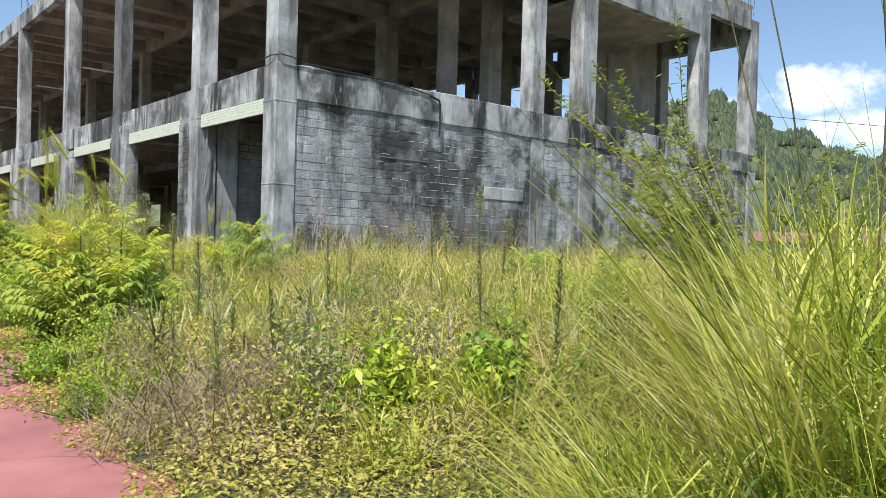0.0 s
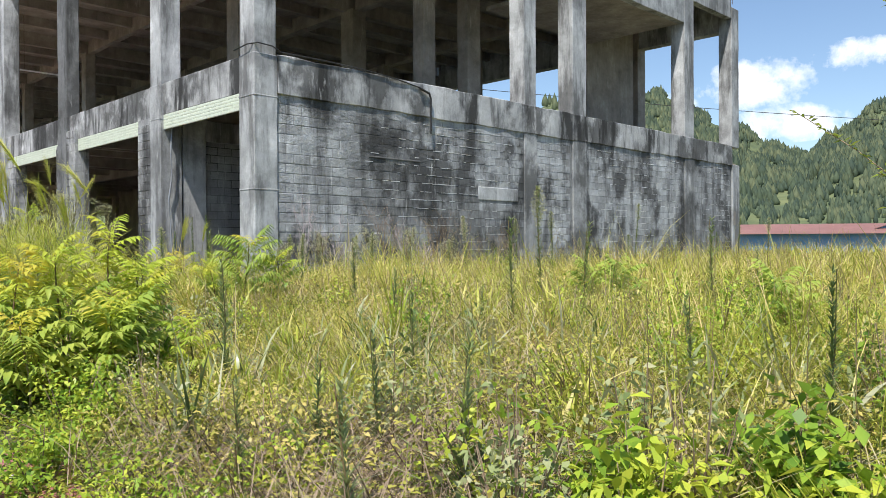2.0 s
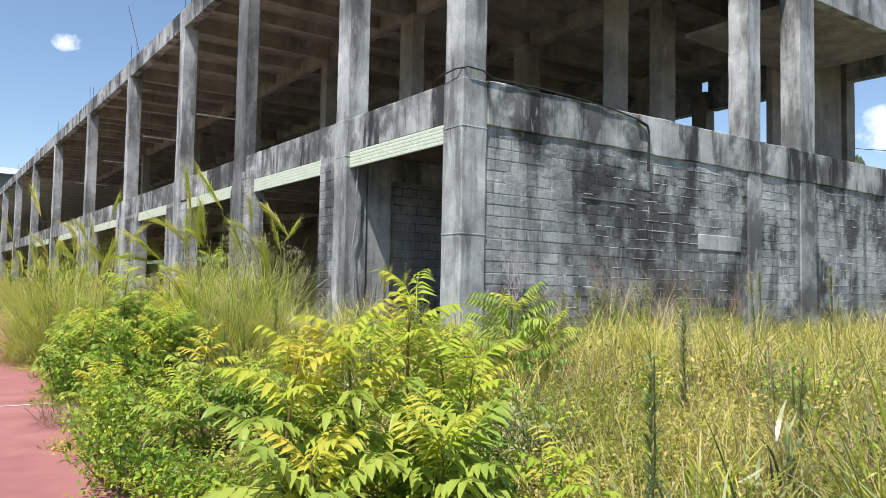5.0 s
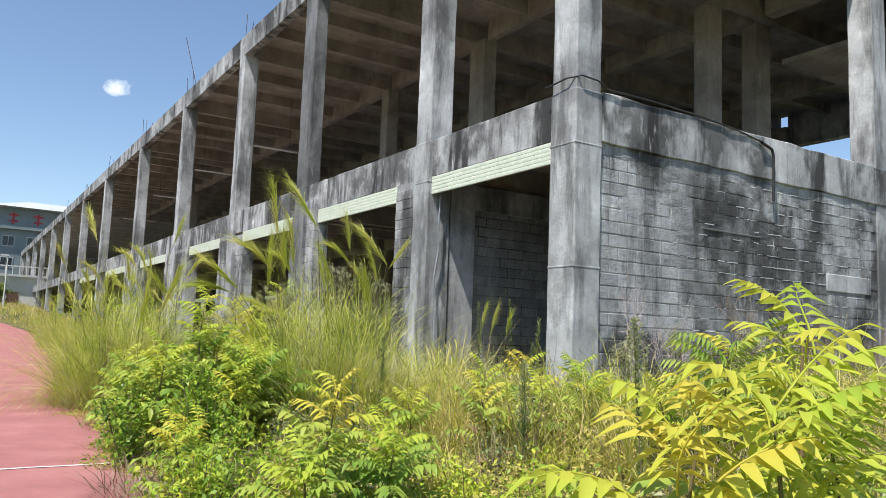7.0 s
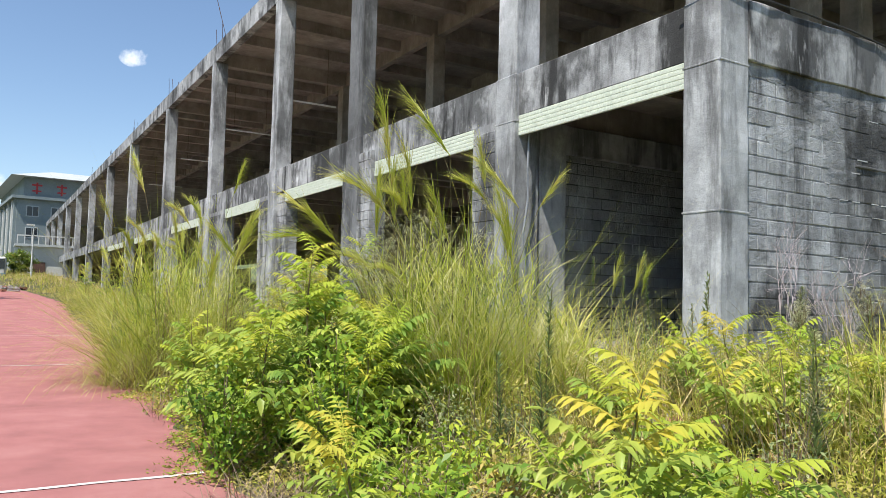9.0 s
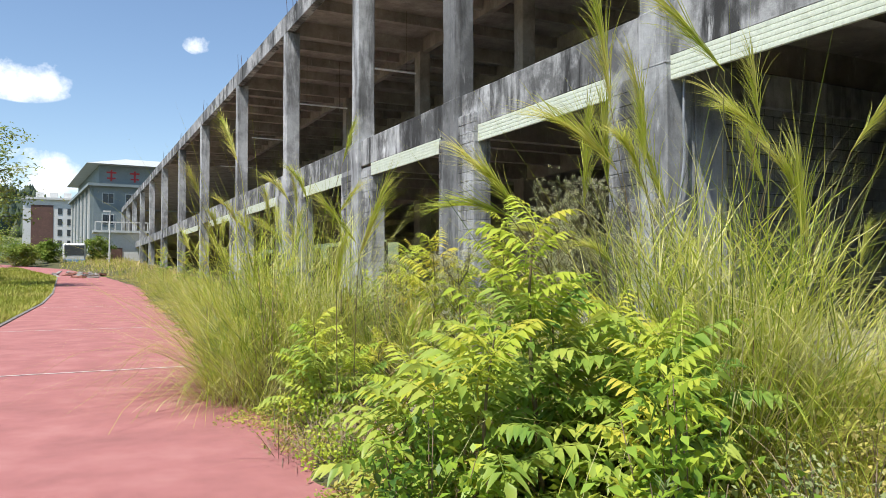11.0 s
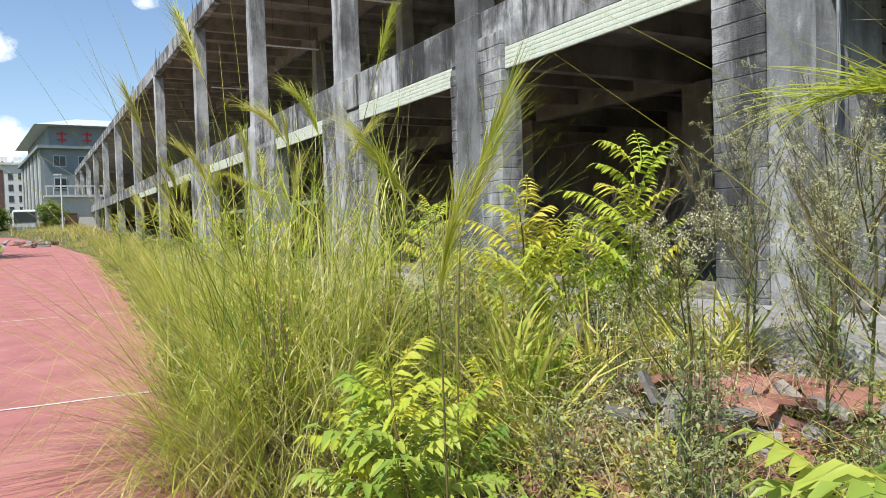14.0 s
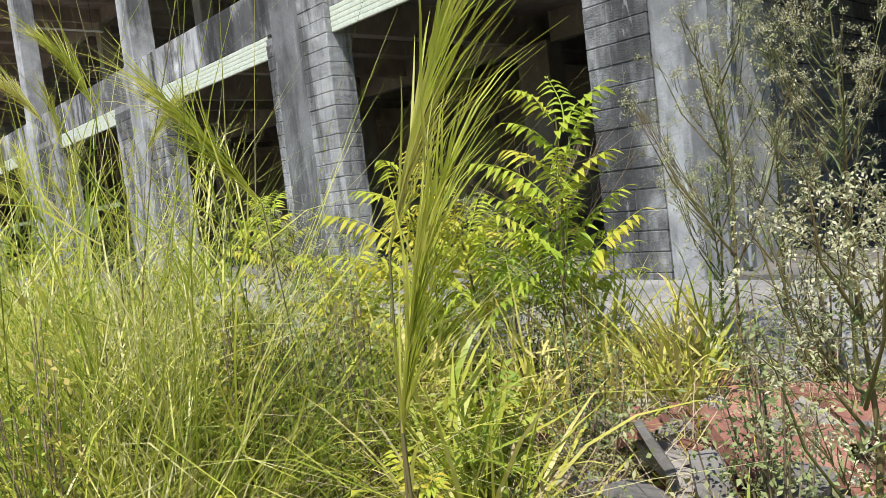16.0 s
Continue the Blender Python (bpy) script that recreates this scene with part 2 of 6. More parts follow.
def box(x0, x1, y0, y1, z0, z1, bevel=0.0):
    return add_box(bmesh.new(), x0, x1, y0, y1, z0, z1, bevel)


def rough_box(x0, x1, y0, y1, z0, z1, step=0.35, amount=0.008, bevel=0.015):
    """A cast member: a box with uneven arrises, cut along its length and jittered a little."""
    bm = box(x0, x1, y0, y1, z0, z1, bevel)
    size = (x1 - x0, y1 - y0, z1 - z0)
    ax = max(range(3), key=lambda i: size[i])
    lo = (x0, y0, z0)[ax]
    n = min(40, max(2, int(size[ax] / step)))
    normal = Vector([1.0 if i == ax else 0.0 for i in range(3)])
    for i in range(1, n):
        co = Vector([lo + size[ax] * i / n if j == ax else 0.0 for j in range(3)])
        bmesh.ops.bisect_plane(bm, geom=bm.verts[:] + bm.edges[:] + bm.faces[:], plane_co=co, plane_no=normal)
    for v in bm.verts:
        v.co += Vector([(noise.noise(v.co * 1.7 + Vector((7 * j, 3, 1)))) * amount for j in range(3)])
    return bm


# ---- ground ----
def smooth_step(a, b, v):
    t = np.clip((v - a) / (b - a), 0, 1)
    return t * t * (3 - 2 * t)


def track_edge(y):
    return np.interp(y, [-40, 0, 3.7, 5, 7, 10.8, 15.5, 17.5, 19.5, 40, 60, 75, 95, 112], [0.5, 0.6, 1.0, 1.28, 1.5, 1.75, 1.95, 2.14, 2.24, 3.5, 4.4, 3.2, 0.5, -6])


def track_left(y):
    return np.interp(y, [-40, 15, 31, 55, 73, 95, 112], [-4.0, -1.6, -0.8, 0.1, 0.1, -3.5, -12])


def lift(y):
    return 0.034 * np.maximum(0, np.asarray(y, dtype=float) - 48)


def ground_z(x, y):
    x, y = np.asarray(x, dtype=float), np.asarray(y, dtype=float)
    side = smooth_step(0.3, 4.5, x - track_edge(y))
    z = 0.32 * side
    z = z + np.minimum(lift(y), 3.4)
    bump = 0.05 * np.sin(1.7 * x + 0.6 * y) * np.sin(1.1 * y - 0.7 * x + 1.0) + 0.03 * np.sin(3.9 * x + 1.0) * np.sin(3.3 * y)
    return z + bump * side - 0.004


def axis(*pieces):
    out = []
    for a, b, n in pieces:
        out += list(np.linspace(a, b, n, endpoint=False))
    return np.array(out + [pieces[-1][1]])


gx = axis((-2500, -300, 8), (-300, -40, 12), (-40, -6, 17), (-6, 12, 60), (12, 40, 40), (40, 120, 16), (120, 400, 8), (400, 2500, 6))
gy = axis((-2500, -300, 6), (-300, -30, 10), (-30, -4, 16), (-4, 30, 90), (30, 70, 40), (70, 160, 40), (160, 400, 8), (400, 2500, 6))
GX, GY = np.meshgrid(gx, gy, indexing="ij")
GZ = ground_z(GX, GY) - 0.02
nv = len(gy)
I, J = np.meshgrid(np.arange(len(gx) - 1), np.arange(nv - 1), indexing="ij")
q = (I * nv + J).ravel()
gf = np.stack([q, q + nv, q + nv + 1, q + 1], 1)
tagged(mesh_ob("ground", np.stack([GX.ravel(), GY.ravel(), GZ.ravel()], 1), gf, SOIL, smooth=True), "rough earth ground with plant litter between the weeds", "ground", kind="structure")

# running track: an uneven right edge, worn away under the weeds
ty = np.concatenate([np.arange(-30, 40, 0.08), np.arange(40, 112.1, 1.0)])
te = track_edge(ty) + 0.25 + 0.10 * np.sin(2.1 * ty) + 0.05 * np.sin(5.3 * ty + 1) + 0.02 * np.sin(8.7 * ty)
tl = track_left(ty)
tv, tf = [], []
cols = 8
for i, y in enumerate(ty):
    for j in range(cols + 1):
        x = tl[i] + (te[i] - tl[i]) * j / cols
        tv.append((x, y, float(lift(y)) + (0.006 if j < cols else -0.03)))
for i in range(len(ty) - 1):
    for j in range(cols):
        a = i * (cols + 1) + j
        tf.append((a, a + 1, a + cols + 2, a + cols + 1))
track = tagged(mesh_ob("road", tv, tf, TRACK, smooth=True), "faded red running track with worn white cross lines", "running track", kind="structure")
for y0, w in ((15.25, 0.05), (23.45, 0.05), (31.6, 0.05), (44, 0.05), (6.9, 0.05), (-1.2, 0.05)):
    x0, x1 = float(track_left(y0)) + 0.1, float(track_edge(y0)) - 0.02
    n = 30
    v = []
    for i in range(n + 1):
        x = x0 + (x1 - x0) * i / n
        wob = 0.008 * math.sin(9 * x + y0)
        v += [(x, y0 - w / 2 + wob, 0.011), (x, y0 + w / 2 + wob * 0.6, 0.011)]
    tagged(mesh_ob("trim", v, [(2 * i, 2 * i + 2, 2 * i + 3, 2 * i + 1) for i in range(n)], LINE), "worn white line painted across the red track", "line marking", kind="structure")
bm = bmesh.new()
for y in np.arange(-30, 111, 1.0):
    a, b = float(track_left(y)), float(track_left(y + 0.97))
    vs = []
    for (xx, yy) in ((a - 0.1, y), (a, y), (b, y + 0.97), (b - 0.1, y + 0.97)):
        for z in (-0.1, 0.035):
            vs.append(bm.verts.new((xx, yy, z + float(lift(yy)))))
    for f in ((1, 3, 5, 7), (0, 2, 3, 1), (2, 4, 5, 3), (4, 6, 7, 5), (6, 0, 1, 7)):
        bm.faces.new([vs[k] for k in f])
kerb = part("trim", bm, KERB, None)
tagged(kerb, "low pale concrete kerb along the red track", "kerb", kind="structure")

# ---- the unfinished building ----
FX, GYP = 8.68, 16.53          # outer faces of the long front and of the gable
BASE = 0.1
XLINES = [(8.68, 9.26), (17.7, 18.3), (20.13, 20.93), (27.48, 28.27), (31.6, 32.3)]
YLINES = [(16.53, 17.15), (21.02, 21.63), (27.72, 28.58), (34.45, 35.05), (43.0, 43.6), (53.0, 53.6), (65.2, 65.8), (76.6, 77.2), (88.8, 89.4), (101, 101.6), (113, 113.6), (125, 125.6), (137, 137.6), (149, 149.6)]
FLOOR2, ROOF = 5.36, 12.0
BEAM2, BEAMR = 4.56, 11.22
YEND = YLINES[-1][1]

building = thing("concrete_building", "long unfinished two-storey concrete frame building, weathered grey", "building", at=(0, 0, 0))


def column(x0, x1, y0, y1, z0, z1, mat, label=""):
    return part("column", rough_box(x0, x1, y0, y1, z0, z1, 0.5, 0.012, 0.02), mat, building, label)


rnd = random.Random(5)
ROWS_AT = {0: XLINES, 1: [(8.68, 9.26), (18.31, 18.95), (20.55, 21.3), (27.48, 28.27), (31.6, 32.3)]}
INNER_ROWS = [(8.68, 9.26), (14.7, 15.25), (20.1, 20.85), (27.48, 28.27), (31.6, 32.3)]
for j, (ya, yb) in enumerate(YLINES):
    for i, (x0, x1) in enumerate(ROWS_AT.get(j, INNER_ROWS)):
        y0, y1 = (ya + 0.5, yb + 0.45) if j == 1 and i in (1, 2) else (ya, yb)
        mat = CONCRETE if i == 0 or j == 0 else CONCRETE_IN_BOUNCE
        if i == 0 and j == 2:
            mat = CONCRETE_DARK
        depth = 0.42 if (i == 0 and j == 2) else x1 - x0
        if i == 0 or j < 7:
            foot = CONCRETE_GABLE if j == 0 and i in (1, 2, 3) else mat
            column(x0, x0 + depth, y0 + (0.012 if foot is CONCRETE_GABLE else 0), y1, BASE, BEAM2 if i or j == 0 and i in (1, 2, 3) else FLOOR2 - 0.02, foot)
            column(x0 + 0.015, x0 + depth - 0.015, y0 + (0.03 if j == 0 and i in (1, 2, 3) else 0.015), y1 - 0.015, FLOOR2 - 0.05, BEAMR + 0.02, mat)

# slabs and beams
part("floor_slab", rough_box(FX + 0.2, 32.0, GYP + 0.2, YEND, FLOOR2 - 0.22, FLOOR2 - 0.04, 4, 0.0, 0), CONCRETE_IN_BOUNCE, building, "bare cast concrete floor slab")
part("roof_slab", rough_box(FX + 0.2, 32.0, GYP + 0.2, YEND, ROOF - 0.2, ROOF - 0.06, 4, 0.0, 0), CONCRETE_IN_BOUNCE, building, "bare cast concrete roof slab")
# slab painted dark to cut the bounce inside the bays
part("ground_slab", box(FX + 0.05, 32.2, GYP + 0.05, YEND, -0.1, 0.5), FLOOR_SHADE, building, "bare concrete ground slab with indoor shade in its colour")
for j in range(len(YLINES) - 1):
    a, b = YLINES[j][1], YLINES[j + 1][0]
    # the front's edge beams, a little behind the columns' faces
    part("beam", rough_box(FX + 0.09, FX + 0.33, a - 0.01, b + 0.01, BEAM2, FLOOR2, 0.5, 0.012), CONCRETE_BEAM, building, "water-stained edge beam")
    part("beam", rough_box(FX + 0.01, FX + 0.32, a - 0.3, b + 0.3, BEAMR, ROOF, 0.6, 0.012), CONCRETE_BEAM, building)
    if j < 8:
        # ribs under both slabs, across the building
        n = max(2, round((b - a) / 2.3))
        for k in range(n + 1):
            y = (a + b) / 2 if n == 1 else a - 0.3 + (b - a + 0.6) * k / n
            deep = 0.62 if k in (0, n) else 0.42
            if k < n:
                # rib colour carries the warm bounce tint
                part("beam", box(FX + 0.32, 31.9, y - 0.13, y + 0.13, ROOF - 0.2 - deep, ROOF - 0.19), CONCRETE_IN_BOUNCE, building)
                part("beam", box(FX + 0.32, 31.9, y - 0.13, y + 0.13, FLOOR2 - 0.22 - deep, FLOOR2 - 0.21), CONCRETE_IN_BOUNCE, building)
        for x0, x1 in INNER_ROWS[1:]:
            part("beam", box(x0 + 0.15, x1 - 0.15, a, b, BEAMR - 0.05, ROOF - 0.19), CONCRETE_IN_BOUNCE, building)
            part("beam", box(x0 + 0.15, x1 - 0.15, a, b, BEAM2 - 0.05, FLOOR2 - 0.21), CONCRETE_IN_BOUNCE, building)
# gable edge beams: the cap over the block wall, and the roof's
for (a, b) in ((9.26, 15.4), (15.41, 21.6), (21.61, 27.0), (27.01, 31.6)):
    part("beam", rough_box(a - 0.004, b + 0.004, GYP - 0.006, GYP + 0.36, 4.52, FLOOR2, 0.25, 0.035), CONCRETE_BEAM, building, "crumbling concrete capping beam with rain stains")
for (a, b, z0, z1, out) in ((9.26, 17.7, BEAMR, ROOF, 0), (18.3, 20.13, BEAMR, ROOF, 0), (20.93, 27.48, 9.75, 11.75, 0), (28.27, 31.6, 10.75, 11.55, 0)):
    part("beam", rough_box(a - 0.01, b + 0.01, GYP + 0.03, GYP + 0.33, z0, z1, 0.5, 0.015), CONCRETE, building)
part("slab", box(20.9, 27.5, GYP + 0.3, 20.9, 9.75, 9.9), CONCRETE_IN_BOUNCE, building)
part("wall", rough_box(26.4, 31.4, 21.15, 21.4, FLOOR2 - 0.05, BEAMR, 1.0, 0.01), CONCRETE_IN_BOUNCE, building, "bare concrete stairwell wall")
part("beam", rough_box(31.7, 32.2, 17.1, 21.1, 10.3, ROOF - 0.19, 0.6, 0.01), CONCRETE, building)
for a, b in ((21.7, 27.6), (28.7, 34.3)):
    part("beam", rough_box(31.7, 32.2, a, b, 10.3, ROOF - 0.19, 0.6, 0.01), CONCRETE, building)
# starter bars on the roof
STEEL = speckled("rusty bar steel", [(0.05, 0.03, 0.022), (0.11, 0.06, 0.04)], 9, 0.8)


def rod(bm, p, q, r, sides=5, r2=None):
    p, q = Vector(p), Vector(q)
    d = (q - p)
    m = Matrix.Translation((p + q) / 2) @ d.to_track_quat("Z", "Y").to_matrix().to_4x4()
    bmesh.ops.create_cone(bm, cap_ends=True, segments=sides, radius1=r, radius2=r if r2 is None else r2, depth=d.length, matrix=m)


for j, (y0, y1) in enumerate(YLINES[3:9]):
    for k in range(3):
        bm = bmesh.new()
        x, y = FX + 0.1 + 0.17 * k, rnd.uniform(y0, y1)
        rod(bm, (x, y, ROOF - 0.1), (x + rnd.uniform(-0.1, 0.1), y + rnd.uniform(-0.15, 0.15), ROOF + rnd.uniform(0.4, 1.0)), 0.012)
        part("starter_bar", bm, STEEL, building, "rusty steel starter bar")
for k in range(8):
    bm = bmesh.new()
    x = 30.2 + 0.27 * k
    rod(bm, (x, GYP + 0.2, 11.5), (x + rnd.uniform(-0.05, 0.05), GYP + 0.2, 12.2), 0.012)
    part("starter_bar", bm, STEEL, building, "rusty steel starter bar")
bm = bmesh.new()
rod(bm, (FX + 0.2, 42.0, ROOF - 0.1), (FX - 0.3, 42.6, ROOF + 2.4), 0.014)
part("starter_bar", bm, STEEL, building, "long bent steel bar leaning out over the roof edge")

# roller shutters, rolled up under the front beams
for y0, y1 in ((17.17, 21.0), (22.35, 27.0), (28.9, 33.5), (36.1, 40.7), (45.0, 51.0), (55.5, 62.5), (67, 75)):
    y0, y1 = y0 - 0.06, y1 + 0.06
    sh = part("roller_shutter", box(FX + 0.13, FX + 0.45, y0, y1, 4.3, 4.62, 0.05), SHUTTER, building, "cream steel roller shutter rolled up under the beam")
    for k in range(5):
        z = 4.19 + 0.075 * k
        bm = bmesh.new()
        prof = [(0.0, 0.0), (-0.008, 0.006), (-0.01, 0.03), (-0.009, 0.054), (0.0, 0.06)]
        vs = [[bm.verts.new((FX + 0.1 + p, y, z + h * 1.25)) for p, h in prof] for y in (y0, y1)]
        for a in range(4):
            bm.faces.new((vs[0][a], vs[1][a], vs[1][a + 1], vs[0][a + 1]))
        back = [bm.verts.new((FX + 0.13, y, z + h)) for y in (y0, y1) for h in (0, 0.075)]
        bm.faces.new((back[0], back[1], back[3], back[2]))
        bm.faces.new((vs[0][0], vs[1][0], back[2], back[0]))
        part("slat", bm, SHUTTER, sh)


# block pillars and walls
def block_mesh(name, sx, sy, sz, mat):
    me = bpy.data.meshes.new(name)
    bm = box(-sx / 2, sx / 2, -sy / 2, sy / 2, -sz / 2, sz / 2, 0.008)
    bm.to_mesh(me)
    bm.free()
    me.materials.append(mat)
    return me


COURSE = 0.215


def pillar(y0, y1, x0, x1, z1, ragged=0.0, name="pillar"):
    """A jamb of pale blocks laid against a column."""
    core = part(name, box(x0 + 0.012, x1 - 0.01, y0 + 0.012, y1 - 0.012, BASE, z1), MORTAR_PALE, building, "jamb of pale concrete blocks")
    n = int((z1 - BASE) / COURSE)
    for k in range(n):
        z = BASE + COURSE * (k + 0.5)
        cut = y0 + (0.45 * (y1 - y0) if k % 2 else 0.62 * (y1 - y0))
        for a, b in ((y0, cut), (cut, y1)):
            me = block_mesh("block", x1 - x0, b - a - 0.007, COURSE - 0.007, BLOCK_PALE)
            ob = new("block", me)
            ob.parent = core
            ob.location = ((x0 + x1) / 2 + rnd.uniform(-0.008, 0.004), (a + b) / 2 + (rnd.uniform(0, ragged) if ragged and a == y0 else 0), z)
            ob.rotation_euler = (0, 0, rnd.uniform(-0.01, 0.01))


pillar(21.64, 22.4, FX + 0.01, 9.2, 4.55)
pillar(26.98, 27.71, FX - 0.02, 9.1, 4.85)
pillar(28.59, 28.86, FX + 0.05, 9.1, 4.5)
pillar(33.5, 34.44, FX + 0.12, 9.2, 4.5)
pillar(35.06, 36.1, FX + 0.03, 9.2, 4.55)
pillar(40.8, 42.98, FX + 0.03, 9.2, 4.55)
pillar(43.62, 44.9, FX + 0.03, 9.2, 4.55)
pillar(51.2, 52.98, FX + 0.03, 9.2, 4.55)
pillar(53.62, 55.2, FX + 0.03, 9.2, 4.55)


def block_wall(name, x0, x1, y, z0, z1, front, mat, label, singles=300, long=0.42, skip=(), along="x"):
    """A wall of blocks in running bond on a mortar core. front: -1, the side on which the blocks show."""
    if along == "x":
        core = part(name, box(x0, x1, y + 0.011, y + 0.19, z0, z1), MORTAR, building, label)
    me_full = block_mesh("block", long - 0.011, 0.2, COURSE - 0.015, mat)
    me_half = block_mesh("block", long / 2 - 0.011, 0.2, COURSE - 0.015, mat)
    rest = bmesh.new()
    todo = []
    n = int((z1 - z0) / COURSE + 0.3)
    for k in range(n):
        z = z1 - COURSE * (k + 0.5)
        x = x0 + (long / 2 if k % 2 else 0)
        if k % 2:
            todo.append((me_half, x0 + long / 4, z))
        while x + long <= x1 + 0.01:
            todo.append((me_full, x + long / 2, z))
            x += long
    todo = [t for t in todo if not any(a < t[1] < b and c < t[2] < d for a, b, c, d in skip)]
    todo.sort(key=lambda t: t[1])
    for idx, (me, x, z) in enumerate(todo):
        m = Matrix.LocRotScale((x, y + 0.105 + rnd.uniform(-0.004, 0.004), z + rnd.uniform(-0.003, 0.003)), Euler((rnd.uniform(-0.008, 0.008), 0, rnd.uniform(-0.004, 0.004))), None)
        if idx < singles:
            ob = new("block", me)
            ob.parent = core
            ob.matrix_basis = m
        else:
            w = (long if me == me_full else long / 2) - 0.011
            h = COURSE - 0.015
            bmesh.ops.create_cube(rest, size=1.0, matrix=m @ Matrix.Diagonal((w, 0.2, h, 1)))
    if rest.verts:
        ob = part("blockwork", rest, mat, core)
        tagged(ob, kind="stuff")
    else:
        rest.free()
    return core


VENT = [(15.7, 17.45, 2.45, 2.85)]
block_wall("gable_wall", 9.27, 17.69, GYP + 0.03, 0.1, 4.53, -1, BLOCK, "gable wall of dark weathered concrete blocks", 300, skip=VENT)
block_wall("gable_wall", 18.31, 20.12, GYP + 0.03, 0.1, 4.53, -1, BLOCK, "gable wall of dark weathered concrete blocks", 80)
block_wall("gable_wall", 20.94, 27.47, GYP + 0.03, 0.1, 4.53, -1, BLOCK, "gable wall of dark weathered concrete blocks", 0)
block_wall("gable_wall", 28.28, 31.59, GYP + 0.03, 0.1, 4.53, -1, BLOCK, "gable wall of dark weathered concrete blocks", 0)
# inner wall uses the block copy lifted for skylight
block_wall("inner_wall", 9.3, 17.7, 21.2, 0.4, 4.1, -1, BLOCK_SKYLIT, "inner wall of concrete blocks, skylight put into their colour", 200)
part("lintel", rough_box(15.7, 17.4, GYP + 0.022, GYP + 0.2, 2.47, 2.84, 0.4, 0.008), CONCRETE, building, "pale cast lintel set in the blocks")
part("lintel", rough_box(11.8, 13.5, GYP + 0.015, GYP + 0.2, 3.33, 3.38, 0.3, 0.01), CONCRETE_DARK, building)
# squeezed-out mortar along the bed joints, and an inner pilaster beside the first bay
# thin pale strips paint the white sun glints on the ledges
led = bmesh.new()
for k in range(1500):
    x = 11.0 + 20.3 * rnd.random() ** 1.15
    if any(a - 0.05 < x < b + 0.6 for a, b in ((17.1, 18.3), (19.6, 20.95), (26.9, 28.3))) or (9 < x < 13 and rnd.random() < 0.7):
        continue
    z = 4.53 - COURSE * rnd.randint(1, 18)
    w = rnd.uniform(0.04, 0.34)
    bmesh.ops.create_cube(led, size=1.0, matrix=Matrix.LocRotScale((x + w / 2, GYP + 0.0475 - rnd.uniform(0, 0.003), z + rnd.uniform(-0.006, 0.006)), Euler((0, rnd.uniform(-0.02, 0.02), 0)), (w, 0.033, rnd.uniform(0.006, 0.017))))
tagged(part("mortar_ledge", led, LEDGE_GLINT, building, "mortar squeezed from the joints, painted pale as sun glints"), kind="stuff")
part("pilaster", rough_box(9.3, 9.95, 21.06, 21.3, 0.4, 4.56, 0.5, 0.006), CONCRETE, building)
part("lintel", rough_box(9.95, 17.6, 21.1, 21.3, 4.0, 4.56, 0.5, 0.006), CONCRETE, building)
for (x0, x1, y0, y1, z) in ((8.673, 9.267, 16.523, 17.157, 2.42), (8.673, 9.267, 16.523, 17.157, 4.42), (8.673, 9.262, 21.013, 21.637, 4.45)):
    part("pour_joint", rough_box(x0, x1, y0, y1, z, z + 0.03, 0.3, 0.006, 0.006), CONCRETE, building)

# smeared render left on the upper blocks beside the corner
for k in range(46):
    x = 9.5 + 4.6 * rnd.random() ** 0.9
    z = 4.5 - 1.35 * rnd.random() ** 1.3
    bm = bmesh.new()
    w, h = rnd.uniform(0.12, 0.45), rnd.uniform(0.08, 0.3)
    n = 18
    ring = [bm.verts.new((x + w * math.cos(6.283 * i / n) * rnd.uniform(0.6, 1.1), GYP + 0.035, z + h * math.sin(6.283 * i / n) * rnd.uniform(0.6, 1.1))) for i in range(n)]
    mid = bm.verts.new((x, GYP + 0.026 - 0.00006 * k, z))
    for i in range(n):
        bm.faces.new((ring[i], ring[(i + 1) % n], mid))
    part("render_patch", bm, BLOCK, building)
# inner back walls with some openings, added to close the ground floor against light
part("wall", box(31.7, 31.9, 17.1, YEND, 0.4, 2.0), CONCRETE_IN_BOUNCE, building, "back wall added to keep the ground floor dark")
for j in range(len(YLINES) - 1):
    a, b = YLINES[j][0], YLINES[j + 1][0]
    part("wall", box(31.7, 31.9, a, a + 0.72 * (b - a), 2.0, 4.6), CONCRETE_IN_BOUNCE, building)
part("wall", box(20.3, 20.5, 28.6, 52.9, 0.4, 4.55), CONCRETE_IN_BOUNCE, building)
part("wall", box(9.3, 31.7, YEND - 0.3, YEND - 0.1, 0.4, ROOF - 0.3), CONCRETE_IN_BOUNCE, building)

# cable and drain pipe on the gable
CABLE = speckled("black cable sheath", [(0.015, 0.015, 0.016), (0.04, 0.04, 0.042)], 5, 0.6)
PIPE = speckled("grey plastic pipe", [(0.2, 0.22, 0.25), (0.32, 0.34, 0.37)], 4, 0.5)


def tube(name, points, r, mat, label, category, sides=6, parent=None):
    bm = bmesh.new()
    rings = []
    pts = [Vector(p) for p in points]
    for i, p in enumerate(pts):
        d = (pts[min(i + 1, len(pts) - 1)] - pts[max(i - 1, 0)]).normalized()
        qd = d.to_track_quat("Z", "Y")
        rings.append([bm.verts.new(p + qd @ Vector((r * math.cos(6.283 * k / sides), r * math.sin(6.283 * k / sides), 0))) for k in range(sides)])
    for a, b in zip(rings, rings[1:]):
        for k in range(sides):
            bm.faces.new((a[k], a[(k + 1) % sides], b[(k + 1) % sides], b[k]))
    ob = part(name, bm, mat, parent)
    if category:
        tagged(ob, label, category)
    return ob


